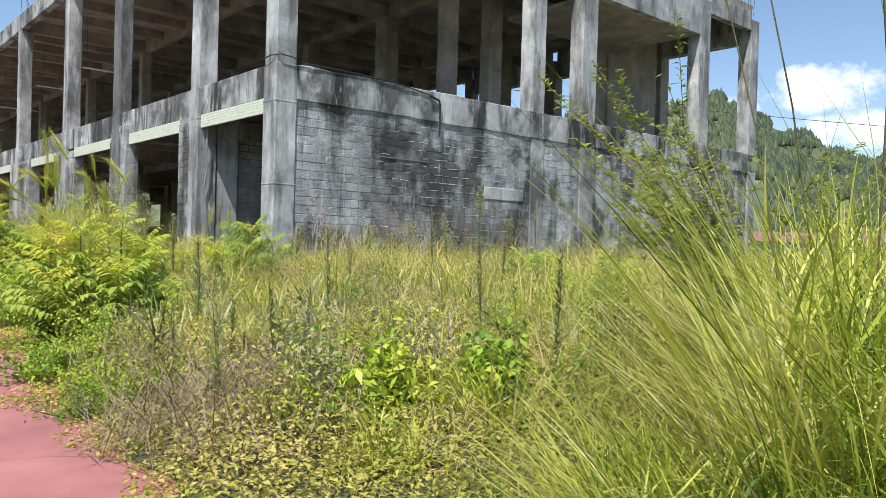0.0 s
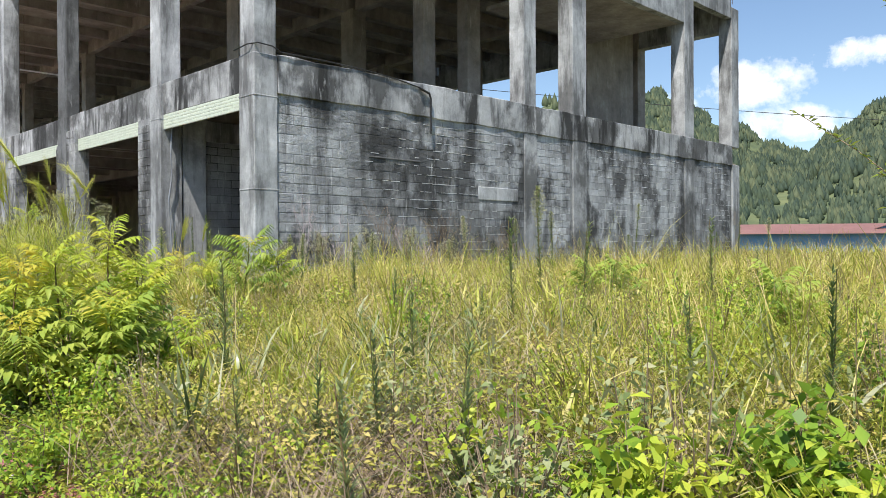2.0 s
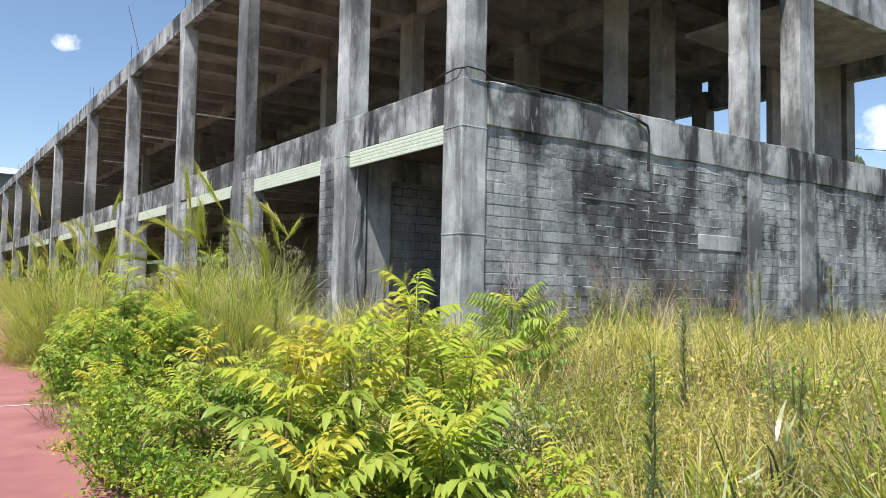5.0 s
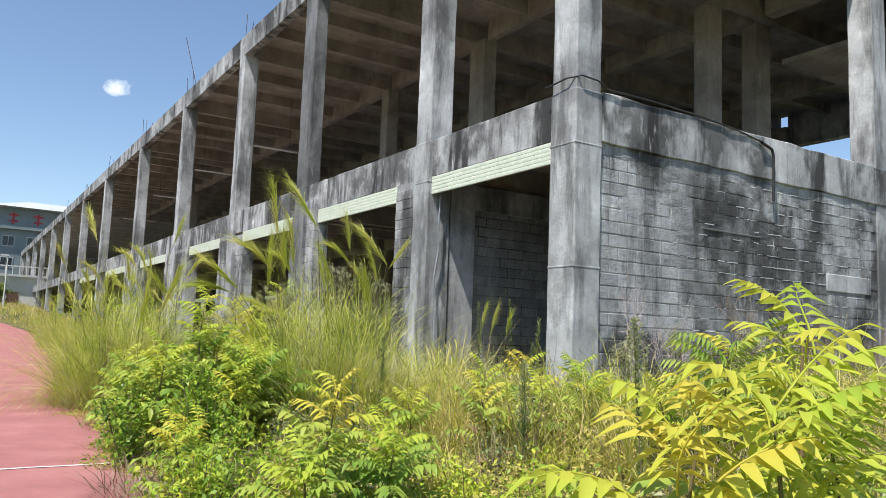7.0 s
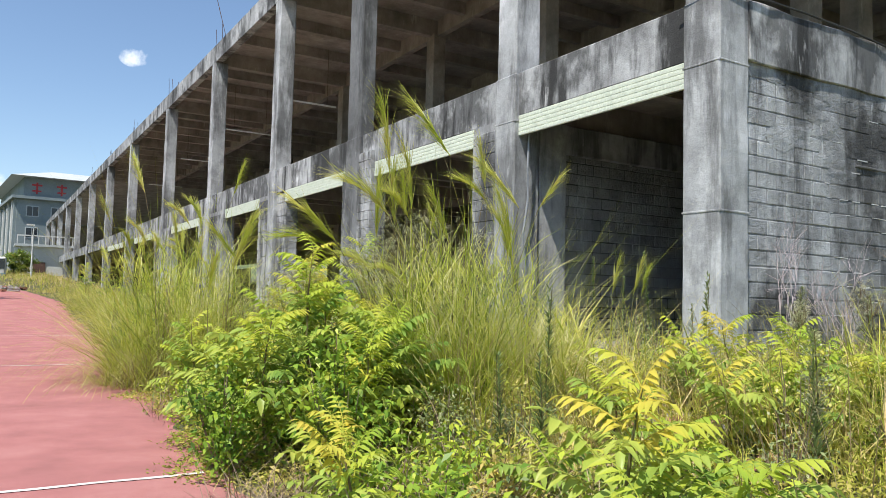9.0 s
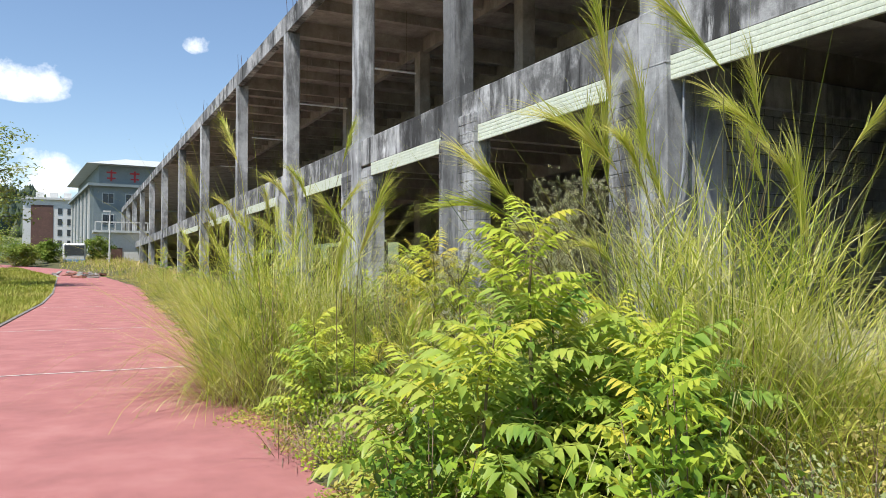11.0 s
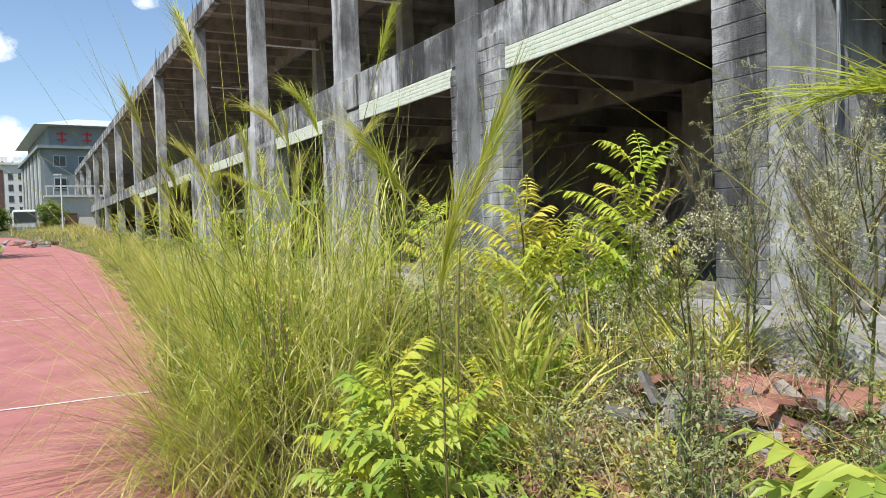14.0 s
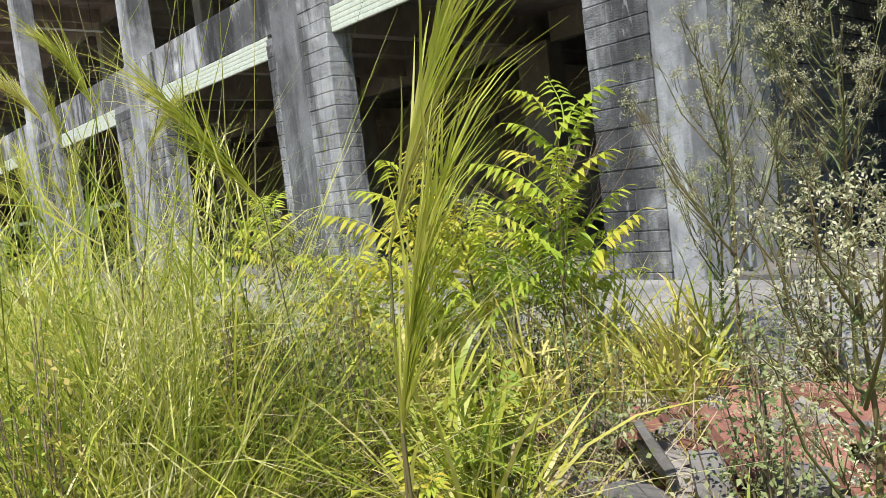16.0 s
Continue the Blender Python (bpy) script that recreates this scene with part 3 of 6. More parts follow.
tube("cable", [(8.6, 17.2, 5.45), (8.62, 16.7, 5.5), (8.75, 16.48, 5.52), (9.1, 16.47, 5.5), (9.35, 16.5, 5.41), (10.5, 16.5, 5.42), (11.6, 16.5, 5.40), (12.7, 16.5, 5.33), (13.5, 16.49, 5.22), (13.78, 16.49, 5.12)], 0.015, CABLE, "loose dark cable sagging along the capping beam", "cable")
tube("drain_pipe", [(13.4, 16.45, 5.2), (13.75, 16.47, 5.12), (13.8, 16.47, 5.0), (13.8, 16.48, 4.1)], 0.03, CABLE, "thin rusty pipe hanging down the gable wall", "pipe")
tube("conduit", [(8.95, 20.93, 4.25), (8.9, 20.9, 3.6), (8.93, 20.92, 3.0), (8.86, 20.95, 2.4), (8.9, 20.93, 1.6), (8.95, 20.95, 0.55)], 0.022, PIPE, "grey plastic conduit running down beside the column", "pipe")
# fluorescent tubes under the upper ceiling
TUBE = speckled("white lamp tube", [(0.75, 0.76, 0.75), (0.82, 0.82, 0.8)], 4, 0.35)
for (x, y, z, l) in ((11.5, 47.0, 9.2, 2.4), (11.5, 57.0, 9.2, 2.4), (12.0, 70.0, 9.2, 2.4), (11.5, 39.0, 9.0, 2.4)):
    lamp = thing("tube_lamp", "unlit white fluorescent tube lamp hung under the ceiling", "lamp", "tube lamps on the upper floor", at=(x, y, z))
    part("tube", rough_box(-l / 2, l / 2, -0.05, 0.05, -0.03, 0.03, 1, 0), TUBE, lamp)
    for s in (-0.8, 0.8):
        bm = bmesh.new()
        rod(bm, (s, 0, 0.02), (s, 0, 11.4 - z), 0.008)
        part("rod", bm, STEEL, lamp)

# apron in front of the shops
ap = rough_box(6.9, FX + 0.1, 17.0, 60.0, 0.15, 0.46, 0.9, 0.03, 0.03)
tagged(part("pavement", ap, APRON, None), "cracked pale concrete apron before the shop bays", "pavement", kind="structure")

# ---- plants ----
GRASS = foliage("yellow-green grass", [(0.0772, 0.142, 0.0188), (0.242, 0.335, 0.0329), (0.419, 0.478, 0.0564), (0.585, 0.548, 0.122), (0.683, 0.569, 0.263)], 0.42, 0.4, 1.0)
TUFT = foliage("bright tuft grass", [(0.12, 0.22, 0.022), (0.264, 0.374, 0.033), (0.48, 0.528, 0.077), (0.671, 0.638, 0.22)], 0.4, 0.35, 1.3)
SILVER = foliage("silvergrass blade", [(0.0452, 0.099, 0.0157), (0.147, 0.242, 0.0261), (0.35, 0.451, 0.047), (0.565, 0.615, 0.104), (0.655, 0.682, 0.293)], 0.38, 0.4, 1.5)
STRAW = foliage("dry straw", [(0.20, 0.17, 0.08), (0.36, 0.31, 0.14), (0.52, 0.48, 0.26)], 0.7, 0.2, 2.0)
WEED = foliage("low weed leaf", [(0.0689, 0.123, 0.0185), (0.18, 0.26, 0.0347), (0.358, 0.408, 0.052), (0.579, 0.518, 0.139)], 0.5, 0.35, 0.9)
SHRUB = foliage("shrub leaf", [(0.0469, 0.121, 0.0194), (0.125, 0.257, 0.0259), (0.282, 0.454, 0.0389), (0.533, 0.635, 0.0648)], 0.42, 0.35, 1.5)
YOUNG = foliage("young sapling leaf", [(0.19, 0.36, 0.04), (0.33, 0.50, 0.05), (0.47, 0.58, 0.06), (0.62, 0.58, 0.08)], 0.45, 0.45, 1.6)
LEAF = foliage("sapling leaf", [(0.0792, 0.179, 0.0288), (0.172, 0.322, 0.0479), (0.317, 0.452, 0.067), (0.449, 0.548, 0.0862)], 0.4, 0.4, 1.6)
HORSE = foliage("horseweed leaf", [(0.09, 0.15, 0.045), (0.16, 0.24, 0.07), (0.27, 0.35, 0.12)], 0.6, 0.3, 1.5)
FLUFF = foliage("pale seed head", [(0.24, 0.30, 0.12), (0.40, 0.46, 0.20), (0.58, 0.61, 0.36)], 0.8, 0.3, 3.0)
PLUME = foliage("fresh grass plume", [(0.32, 0.44, 0.04), (0.46, 0.55, 0.07), (0.62, 0.64, 0.18)], 0.5, 0.45, 2.0)
STEM = foliage("green stem", [(0.06, 0.08, 0.02), (0.12, 0.13, 0.04), (0.16, 0.12, 0.05)], 0.6, 0.0, 2.0)
TWIG = foliage("dead brown twig", [(0.09, 0.07, 0.042), (0.19, 0.15, 0.085), (0.34, 0.29, 0.17)], 0.85, 0.0, 2.0)
rng = np.random.default_rng(11)


def fast_mesh(name, V, Q, mat, parent=None):
    """A mesh of quads from arrays."""
    me = bpy.data.meshes.new(name)
    me.vertices.add(len(V))
    me.vertices.foreach_set("co", np.ascontiguousarray(V, dtype=np.float32).ravel())
    me.loops.add(Q.size)
    me.loops.foreach_set("vertex_index", np.ascontiguousarray(Q, dtype=np.int32).ravel())
    me.polygons.add(len(Q))
    me.polygons.foreach_set("loop_start", np.arange(0, Q.size, 4, dtype=np.int32))
    me.polygons.foreach_set("use_smooth", np.ones(len(Q), dtype=bool))
    me.update(calc_edges=True)
    me.materials.append(mat)
    return me


def blade_arrays(pos, length, az, lean0, bend, width, seg=4, twist=0.6):
    """Arched, tapering blades: each leans lean0 from upright at its foot and turns over by bend along its length."""
    n = len(pos)
    s = np.linspace(0, 1, seg + 1)
    th = lean0[:, None] + bend[:, None] * s[None, :] ** 1.3
    step = length[:, None] / seg
    thm = (th[:, 1:] + th[:, :-1]) / 2
    hor = np.concatenate([np.zeros((n, 1)), np.cumsum(np.sin(thm) * step, 1)], 1)
    ver = np.concatenate([np.zeros((n, 1)), np.cumsum(np.cos(thm) * step, 1)], 1)
    cx = pos[:, 0, None] + hor * np.cos(az)[:, None]
    cy = pos[:, 1, None] + hor * np.sin(az)[:, None]
    cz = pos[:, 2, None] + ver
    sa = az + np.pi / 2 + rng.uniform(-twist, twist, n)
    w = width[:, None] * (1 - s[None, :] ** 2.2 * 0.93) * np.where(s[None, :] == 0, 0.7, 1.0) / 2
    wx, wy = np.cos(sa)[:, None] * w, np.sin(sa)[:, None] * w
    L = np.stack([cx - wx, cy - wy, cz], 2)
    R = np.stack([cx + wx, cy + wy, cz + w * 0.3], 2)
    V = np.stack([L, R], 2).reshape(n, -1, 3)
    k = 2 * (seg + 1)
    base = (np.arange(n) * k)[:, None, None]
    i = (np.arange(seg) * 2)[None, :, None]
    Q = (base + i + np.array([0, 1, 3, 2])[None, None, :]).reshape(-1, 4)
    return V.reshape(-1, 3), Q


def leaf_arrays(pos, way, length, width, fold=0.25):
    """Pointed leaves of two halves folded along the rib."""
    n = len(pos)
    way = way / np.linalg.norm(way, axis=1, keepdims=True)
    side = np.cross(way, np.array([0, 0, 1.0]) + rng.normal(0, 0.35, (n, 3)))
    side /= np.linalg.norm(side, axis=1, keepdims=True) + 1e-9
    nrm = np.cross(side, way)
    l, w = length[:, None], width[:, None]
    b, t = pos, pos + way * l - np.array([0, 0, 1.0]) * l * 0.12
    m = pos + way * l * 0.45
    a1 = m + side * w / 2 + nrm * w * fold
    a2 = m - side * w / 2 + nrm * w * fold
    V = np.stack([b, a1, t, a2], 1).reshape(-1, 3)
    Q = np.arange(4 * n).reshape(-1, 4)
    return V, Q


def join_arrays(*pairs):
    Vs, Qs, o = [], [], 0
    for V, Q in pairs:
        Vs.append(V)
        Qs.append(Q + o)
        o += len(V)
    return np.concatenate(Vs), np.concatenate(Qs)


def tube_arrays(pts, r0, r1, sides=5):
    pts = np.asarray(pts, dtype=float)
    n = len(pts)
    d = np.gradient(pts, axis=0)
    d /= np.linalg.norm(d, axis=1, keepdims=True)
    ref = np.array([0.9, 0.1, 0.05])
    u = np.cross(d, ref)
    u /= np.linalg.norm(u, axis=1, keepdims=True)
    v = np.cross(d, u)
    a = np.arange(sides) * 2 * np.pi / sides
    r = np.linspace(r0, r1, n)[:, None, None]
    V = pts[:, None, :] + r * (np.cos(a)[None, :, None] * u[:, None, :] + np.sin(a)[None, :, None] * v[:, None, :])
    i, j = np.meshgrid(np.arange(n - 1), np.arange(sides), indexing="ij")
    q0 = (i * sides + j).ravel()
    q1 = (i * sides + (j + 1) % sides).ravel()
    return V.reshape(-1, 3), np.stack([q0, q1, q1 + sides, q0 + sides], 1)


def child(name, me, parent, m=None, label=""):
    ob = new(name, me)
    ob.parent = parent
    if m is not None:
        ob.matrix_basis = m
    if label:
        tagged(ob, label)
    return ob


def stuff(name, V, Q, mat, label, category):
    return tagged(new(name, fast_mesh(name, V, Q, mat)), label, category, kind="stuff")


def gz1(x, y):
    return float(ground_z(x, y))


def with_z(x, y):
    return np.stack([x, y, ground_z(x, y) - 0.03], 1)


# --- compound fronds of the saplings, a few shapes shared by all ---
def frond_mesh(mat, seed, length=0.5, pairs=9, leaf=0.09, wide=0.032, droop=0.9, hang=0.5):
    """A curved rib with pairs of folded lance-shaped leaflets on short stalks, all one piece."""
    r = np.random.default_rng(seed)
    nodes = np.concatenate([[0.0], 0.2 + 0.8 * np.arange(pairs + 1) / pairs])
    th = 0.75 + droop * nodes ** 1.2
    d = np.diff(nodes) * length
    x = np.concatenate([[0], np.cumsum(np.sin(th[1:]) * d)])
    z = np.concatenate([[0], np.cumsum(np.cos(th[1:]) * d)])
    pts = np.stack([x, 0.04 * np.sin(3 * nodes + seed), z], 1)
    V, Q = tube_arrays(pts, 0.0045, 0.0016, 4)
    V, Q = list(V), list(Q)
    for k in range(1, pairs + 2):
        p, t = pts[k], pts[k] - pts[k - 1]
        t = t / (np.linalg.norm(t) + 1e-9)
        f = nodes[k]
        for sgn in ((-1, 1) if k <= pairs else (0,)):
            way = t * (0.55 if sgn else 1.0) + np.array([0, sgn * 0.9, -hang * r.uniform(0.5, 1.5)]) + r.normal(0, 0.1, 3)
            way /= np.linalg.norm(way)
            l = leaf * (0.7 + 0.6 * math.sin(math.pi * min(1, 0.25 + 0.62 * f))) * r.uniform(0.8, 1.15)
            w = wide * l / leaf
            side = np.cross(way, [0, 0, 1.0])
            side /= np.linalg.norm(side) + 1e-9
            up = np.cross(side, way)
            dn = np.array([0, 0, -1.0])
            o = len(V)
            for c, fw in ((p + way * l * 0.06, 0.15), (p + way * l * 0.34 + up * w * 0.1, 1.0), (p + way * l * 0.68 + dn * l * 0.06, 0.72), (p + way * l + dn * l * 0.2, 0.04)):
                V += [c - side * w * fw / 2 + up * w * 0.22 * fw, c, c + side * w * fw / 2 + up * w * 0.22 * fw]
            for i in range(3):
                for j in range(2):
                    Q.append(np.array([o + 3 * i + j, o + 3 * i + j + 1, o + 3 * i + j + 4, o + 3 * i + j + 3]))
            ring = k * 4
            Q.append(np.array([ring, ring + 2, o + 2, o]))
    return fast_mesh("frond", np.array(V), np.array(Q), mat)


FRONDS_LEAF = [frond_mesh(LEAF, s, 0.46, 8, 0.10, 0.042, d) for s, d in ((1, 0.8), (2, 1.1), (3, 0.6), (8, 1.3))]
FRONDS_YOUNG = [frond_mesh(YOUNG, s, 0.36, 7, 0.085, 0.03, d) for s, d in ((4, 0.6), (5, 0.95), (9, 1.2))]
FRONDS_THIN = [frond_mesh(LEAF, s, 0.6, 12, 0.10, 0.024, d, 0.9) for s, d in ((6, 1.0), (7, 1.25))]

FRONDS_FEATHER = [frond_mesh(YOUNG, s, 0.52, 11, 0.085, 0.022, d, 0.6) for s, d in ((11, 0.75), (12, 1.0), (13, 0.5))]


def sapling(x, y, h, fronds, seed, label, young=0.35, shapes=None, size=1.0, low=0.2, lean=(0, 0)):
    """A sapling: a thin stem with compound fronds round it, the topmost young and yellow."""
    r = random.Random(seed)
    fronds, young, size = int(fronds * 1.7), young * 0.9, size * 0.8
    z = gz1(x, y) - 0.03
    top = thing("sapling", label, "sapling", "wild saplings among the weeds", at=(x, y, z))
    pts = [(lean[0] * s * s * h + 0.03 * math.sin(4 * s + seed), lean[1] * s * s * h + 0.03 * math.cos(5 * s + seed), h * s) for s in (0, 0.2, 0.4, 0.6, 0.8, 1.0)]
    child("stem", fast_mesh("stem", *tube_arrays(pts, 0.006 + 0.009 * h, 0.004, 6), STEM), top)
    for k in range(fronds):
        f = low + (1 - low) * (k + 0.5) / fronds
        p = [np.interp(f, (0, 0.2, 0.4, 0.6, 0.8, 1.0), [q[c] for q in pts]) for c in range(3)]
        yg = f > 1 - young
        shape = r.choice(FRONDS_YOUNG) if yg else r.choice(shapes or FRONDS_LEAF)
        sc = size * (0.75 + 0.5 * math.sin(math.pi * (0.2 + 0.62 * f))) * r.uniform(0.85, 1.15)
        m = Matrix.Translation(p) @ Matrix.Rotation(2.4 * k + r.uniform(-0.4, 0.4), 4, "Z") @ Matrix.Rotation(-0.45 * f + r.uniform(-0.15, 0.2), 4, "Y") @ Matrix.Scale(sc, 4)
        child("frond", shape, top, m, "yellow young frond" if yg else "")
    return top


YL = "tree sapling with yellow-green young fronds among the weeds"
GL = "leafy green tree sapling with drooping compound fronds"
for i, (x, y, h, n, yg, sz) in enumerate([
        (2.3, 8.75, 1.2, 16, 0.35, 1.0), (2.8, 9.0, 1.35, 14, 0.6, 1.0), (2.0, 8.8, 1.1, 14, 0.4, 1.0), (2.85, 8.6, 1.0, 13, 0.35, 1.0), (2.5, 8.35, 0.75, 12, 0.25, 1.0), (3.05, 9.1, 1.05, 12, 0.5, 1.0), (1.95, 8.4, 0.7, 10, 0.2, 1.0), (3.1, 8.1, 0.55, 8, 0.7, 0.85),
        (2.35, 15.3, 1.05, 14, 0.3, 1.0), (2.2, 15.9, 0.8, 12, 0.3, 0.95), (2.9, 14.9, 0.9, 12, 0.55, 0.9), (4.2, 13.8, 0.55, 9, 0.35, 0.85), (4.7, 13.3, 0.6, 9, 0.3, 0.85), (5.4, 14.2, 0.7, 9, 0.4, 0.85), (2.3, 13.9, 0.5, 8, 0.4, 0.8), (3.3, 13.3, 0.35, 7, 0.4, 0.7), (6.2, 13.6, 0.6, 9, 0.4, 0.8), (5.6, 12.9, 0.5, 8, 0.3, 0.8), (1.95, 13.0, 0.6, 9, 0.4, 0.8), 
        (2.95, 15.65, 1.15, 16, 0.2, 1.0), (2.78, 15.6, 1.55, 15, 0.35, 0.95), (3.2, 15.2, 0.95, 14, 0.15, 1.05), (2.5, 16.1, 0.75, 12, 0.3, 0.95), (3.35, 15.8, 1.05, 14, 0.25, 1.0), (3.55, 15.35, 0.8, 11, 0.2, 1.0),
        (2.62, 18.7, 0.88, 13, 0.3, 0.8), (3.15, 19.2, 0.55, 9, 0.45, 0.95), (3.5, 19.5, 0.6, 8, 0.6, 0.75), (3.0, 18.1, 0.4, 6, 0.3, 0.7), (4.3, 20.0, 0.45, 7, 0.2, 0.7)]):
    sapling(x, y, h, n, i + 1, YL if yg >= 0.3 else GL, yg, None, sz)
sapling(5.42, 11.3, 1.0, 17, 61, GL, 0.12, FRONDS_THIN, 0.9, 0.3)
sapling(5.75, 11.1, 0.8, 12, 62, GL, 0.3, FRONDS_THIN, 0.8, 0.3)
sapling(5.1, 11.6, 0.7, 11, 63, YL, 0.5, FRONDS_LEAF, 0.8, 0.25)
for i, (x, y, h, yg) in enumerate([(9.25, 12.85, 0.5, 0.9), (9.7, 12.5, 0.45, 0.9), (2.64, 12.04, 0.95, 0.35), (2.9, 11.8, 0.6, 0.3), (2.3, 11.7, 0.55, 0.4), (3.2, 12.4, 0.6, 0.4), (6.0, 14.3, 0.75, 0.6), (6.5, 14.0, 0.7, 0.5), (5.2, 13.2, 0.55, 0.4), (3.6, 17.0, 0.7, 0.3), (3.0, 20.0, 0.5, 0.5), (2.55, 19.0, 0.55, 0.4)]):
    sapling(x, y, h, 12, 64 + i, YL, yg, None, 0.85, 0.15)
for i, (x, y, h) in enumerate([(5.38, 20.3, 1.72), (4.72, 20.85, 1.5), (5.05, 20.75, 1.2), (5.7, 20.6, 1.15), (4.55, 21.3, 1.0), (6.3, 25.2, 1.4), (7.2, 27.0, 1.5), (5.3, 21.4, 1.0)]):
    sapling(x, y, h, 11 if h > 1.4 else 9, 80 + i, "tall sapling with feathery light-green fronds before the dark bay", 0.35, FRONDS_FEATHER, 1.2, 0.3)
for i, (x, y) in enumerate([(7.6, 7.0), (6.0, 4.6), (7.9, 7.6)]):
    sapling(x, y, 0.6, 9, 95 + i, "dark green fern-like plant low in the grass", 0.0, FRONDS_LEAF, 0.8, 0.4)
for i, (x, y, h) in enumerate([(4.6, 27.5, 1.4), (5.2, 33, 1.7), (5.6, 39, 1.7), (5.9, 46, 1.9), (6.3, 55, 2.0), (6.0, 62, 2.2)]):
    sapling(x, y, h, 12, 110 + i, YL, 0.5, None, 1.3)


# --- silvergrass ---
def plume_mesh(seed, length=0.55, strands=70, bow=0.9):
    """A feathery flower head: an axis with many fine strands that hang to one side."""
    r = np.random.default_rng(seed)
    s = np.linspace(0, 1, 7)
    th = 0.1 + bow * s ** 1.5
    x = np.concatenate([[0], np.cumsum(np.sin(th[1:]) * length / 6)])
    z = np.concatenate([[0], np.cumsum(np.cos(th[1:]) * length / 6)])
    ax = tube_arrays(np.stack([x, 0 * x, z], 1), 0.004, 0.001, 3)
    f = 0.8 * r.uniform(0, 1, strands) ** 1.3
    pos = np.stack([np.interp(f, s, x), 0 * f, np.interp(f, s, z)], 1)
    az = r.normal(0, 0.7, strands)
    lean = 0.03 + np.interp(f, s, th) * 0.9 + r.uniform(-0.08, 0.2, strands)
    V, Q = blade_arrays(pos, length * r.uniform(0.35, 0.8, strands) * (1.1 - 0.5 * f), az, lean, r.uniform(0.1, 0.9, strands), np.full(strands, 0.0055), 4)
    return fast_mesh("plume", *join_arrays(ax, (V, Q)), PLUME)


PLUMES = [plume_mesh(s, 0.62, 125, b) for s, b in ((1, 0.12), (2, 0.35), (3, 0.85))]


def grass_clump(x, y, h, radius, n, plumes, seed, label, wind=2.6, width=0.008, tall=1.25, spread=1.0, mat=None, blow=0.1):
    """A tussock: hundreds of arching blades from one foot, with stalks that carry plumes."""
    r = np.random.default_rng(seed)
    n = int(n * 0.75) if n > 250 else n
    z = gz1(x, y) - 0.04
    top = thing("grass_clump", label, "grass clump", "tall grass clumps", at=(x, y, z))
    az = r.uniform(0, 2 * np.pi, n)
    d = radius * np.sqrt(r.uniform(0, 1, n)) * (0.8 if n > 250 else 0.55)
    pos = np.stack([d * np.cos(az), d * np.sin(az), 0 * az], 1)
    az = np.where(r.uniform(0, 1, n) < 0.6, r.uniform(0, 2 * np.pi, n), az + r.normal(0, 0.8, n))
    length = h * np.clip(r.normal(0.75, 0.27, n), 0.2, 1.25)
    V, Q = blade_arrays(pos, length, az, (np.abs(r.normal(0.0, 0.3, n)) + 0.75 * d / radius * r.uniform(0.1, 1, n)) * spread, np.abs(r.normal(0.45, 0.85, n)) * spread, width * r.uniform(0.4, 1.3, n), 6)
    V[:, 0] += blow * np.cos(wind) * (V[:, 2] / h) ** 2
    V[:, 1] += blow * np.sin(wind) * (V[:, 2] / h) ** 2
    c = n // 2
    a3 = r.uniform(0, 2 * np.pi, c)
    d3, z3 = radius * 0.8 * np.sqrt(r.uniform(0, 1, c)), r.uniform(0.05, 0.7, c)
    p3 = np.stack([d3 * (0.4 + 0.8 * z3) * np.cos(a3), d3 * (0.4 + 0.8 * z3) * np.sin(a3), h * z3 * 0.9], 1)
    V, Q = join_arrays((V, Q), blade_arrays(p3, h * r.uniform(0.15, 0.45, c), r.uniform(0, 6.28, c), r.uniform(0.2, 1.4, c), r.uniform(-0.3, 1.4, c), width * r.uniform(0.6, 1.6, c), 3))
    ob = child("blade_tuft", fast_mesh("blade_tuft", V, Q, mat or SILVER), top)
    tagged(ob, kind="stuff")
    m = max(20, n // 4)
    a2 = r.uniform(0, 2 * np.pi, m)
    p2 = np.stack([radius * 0.6 * np.sqrt(r.uniform(0, 1, m)) * np.cos(a2), radius * 0.6 * np.sqrt(r.uniform(0, 1, m)) * np.sin(a2), 0 * a2], 1)
    V, Q = blade_arrays(p2, h * r.uniform(0.25, 0.75, m), a2, r.uniform(0.3, 1.3, m), r.uniform(0.4, 1.3, m), np.full(m, width), 4)
    tagged(child("dry_tuft", fast_mesh("dry_tuft", V, Q, STRAW), top, None, "dry straw-brown blades at the foot"), kind="stuff")
    for k in range(plumes):
        a = r.uniform(0, 2 * np.pi)
        b = radius * 0.5 * r.uniform(0, 1)
        hh = h * tall * r.uniform(0.8, 1.1)
        out = r.uniform(0.05, 0.35) * radius + 0.1
        pts = [(b * math.cos(a) + out * math.cos(a) * s * s, b * math.sin(a) + out * math.sin(a) * s * s, hh * s) for s in (0, 0.25, 0.5, 0.75, 1.0)]
        stalk = child("stalk", fast_mesh("stalk", *tube_arrays(pts, 0.005, 0.003, 4), STEM), top)
        turn = a + r.normal(0, 0.6) if r.uniform() < 0.5 else wind + r.normal(0, 0.5)
        child("plume", PLUMES[int(r.integers(3))], stalk, Matrix.Translation(pts[-1]) @ Matrix.Rotation(turn, 4, "Z") @ Matrix.Rotation(float(r.uniform(-0.1, 0.6)), 4, "Y") @ Matrix.Scale(float(r.uniform(0.65, 1.2)), 4), "yellow-green feathery plume")
    return top


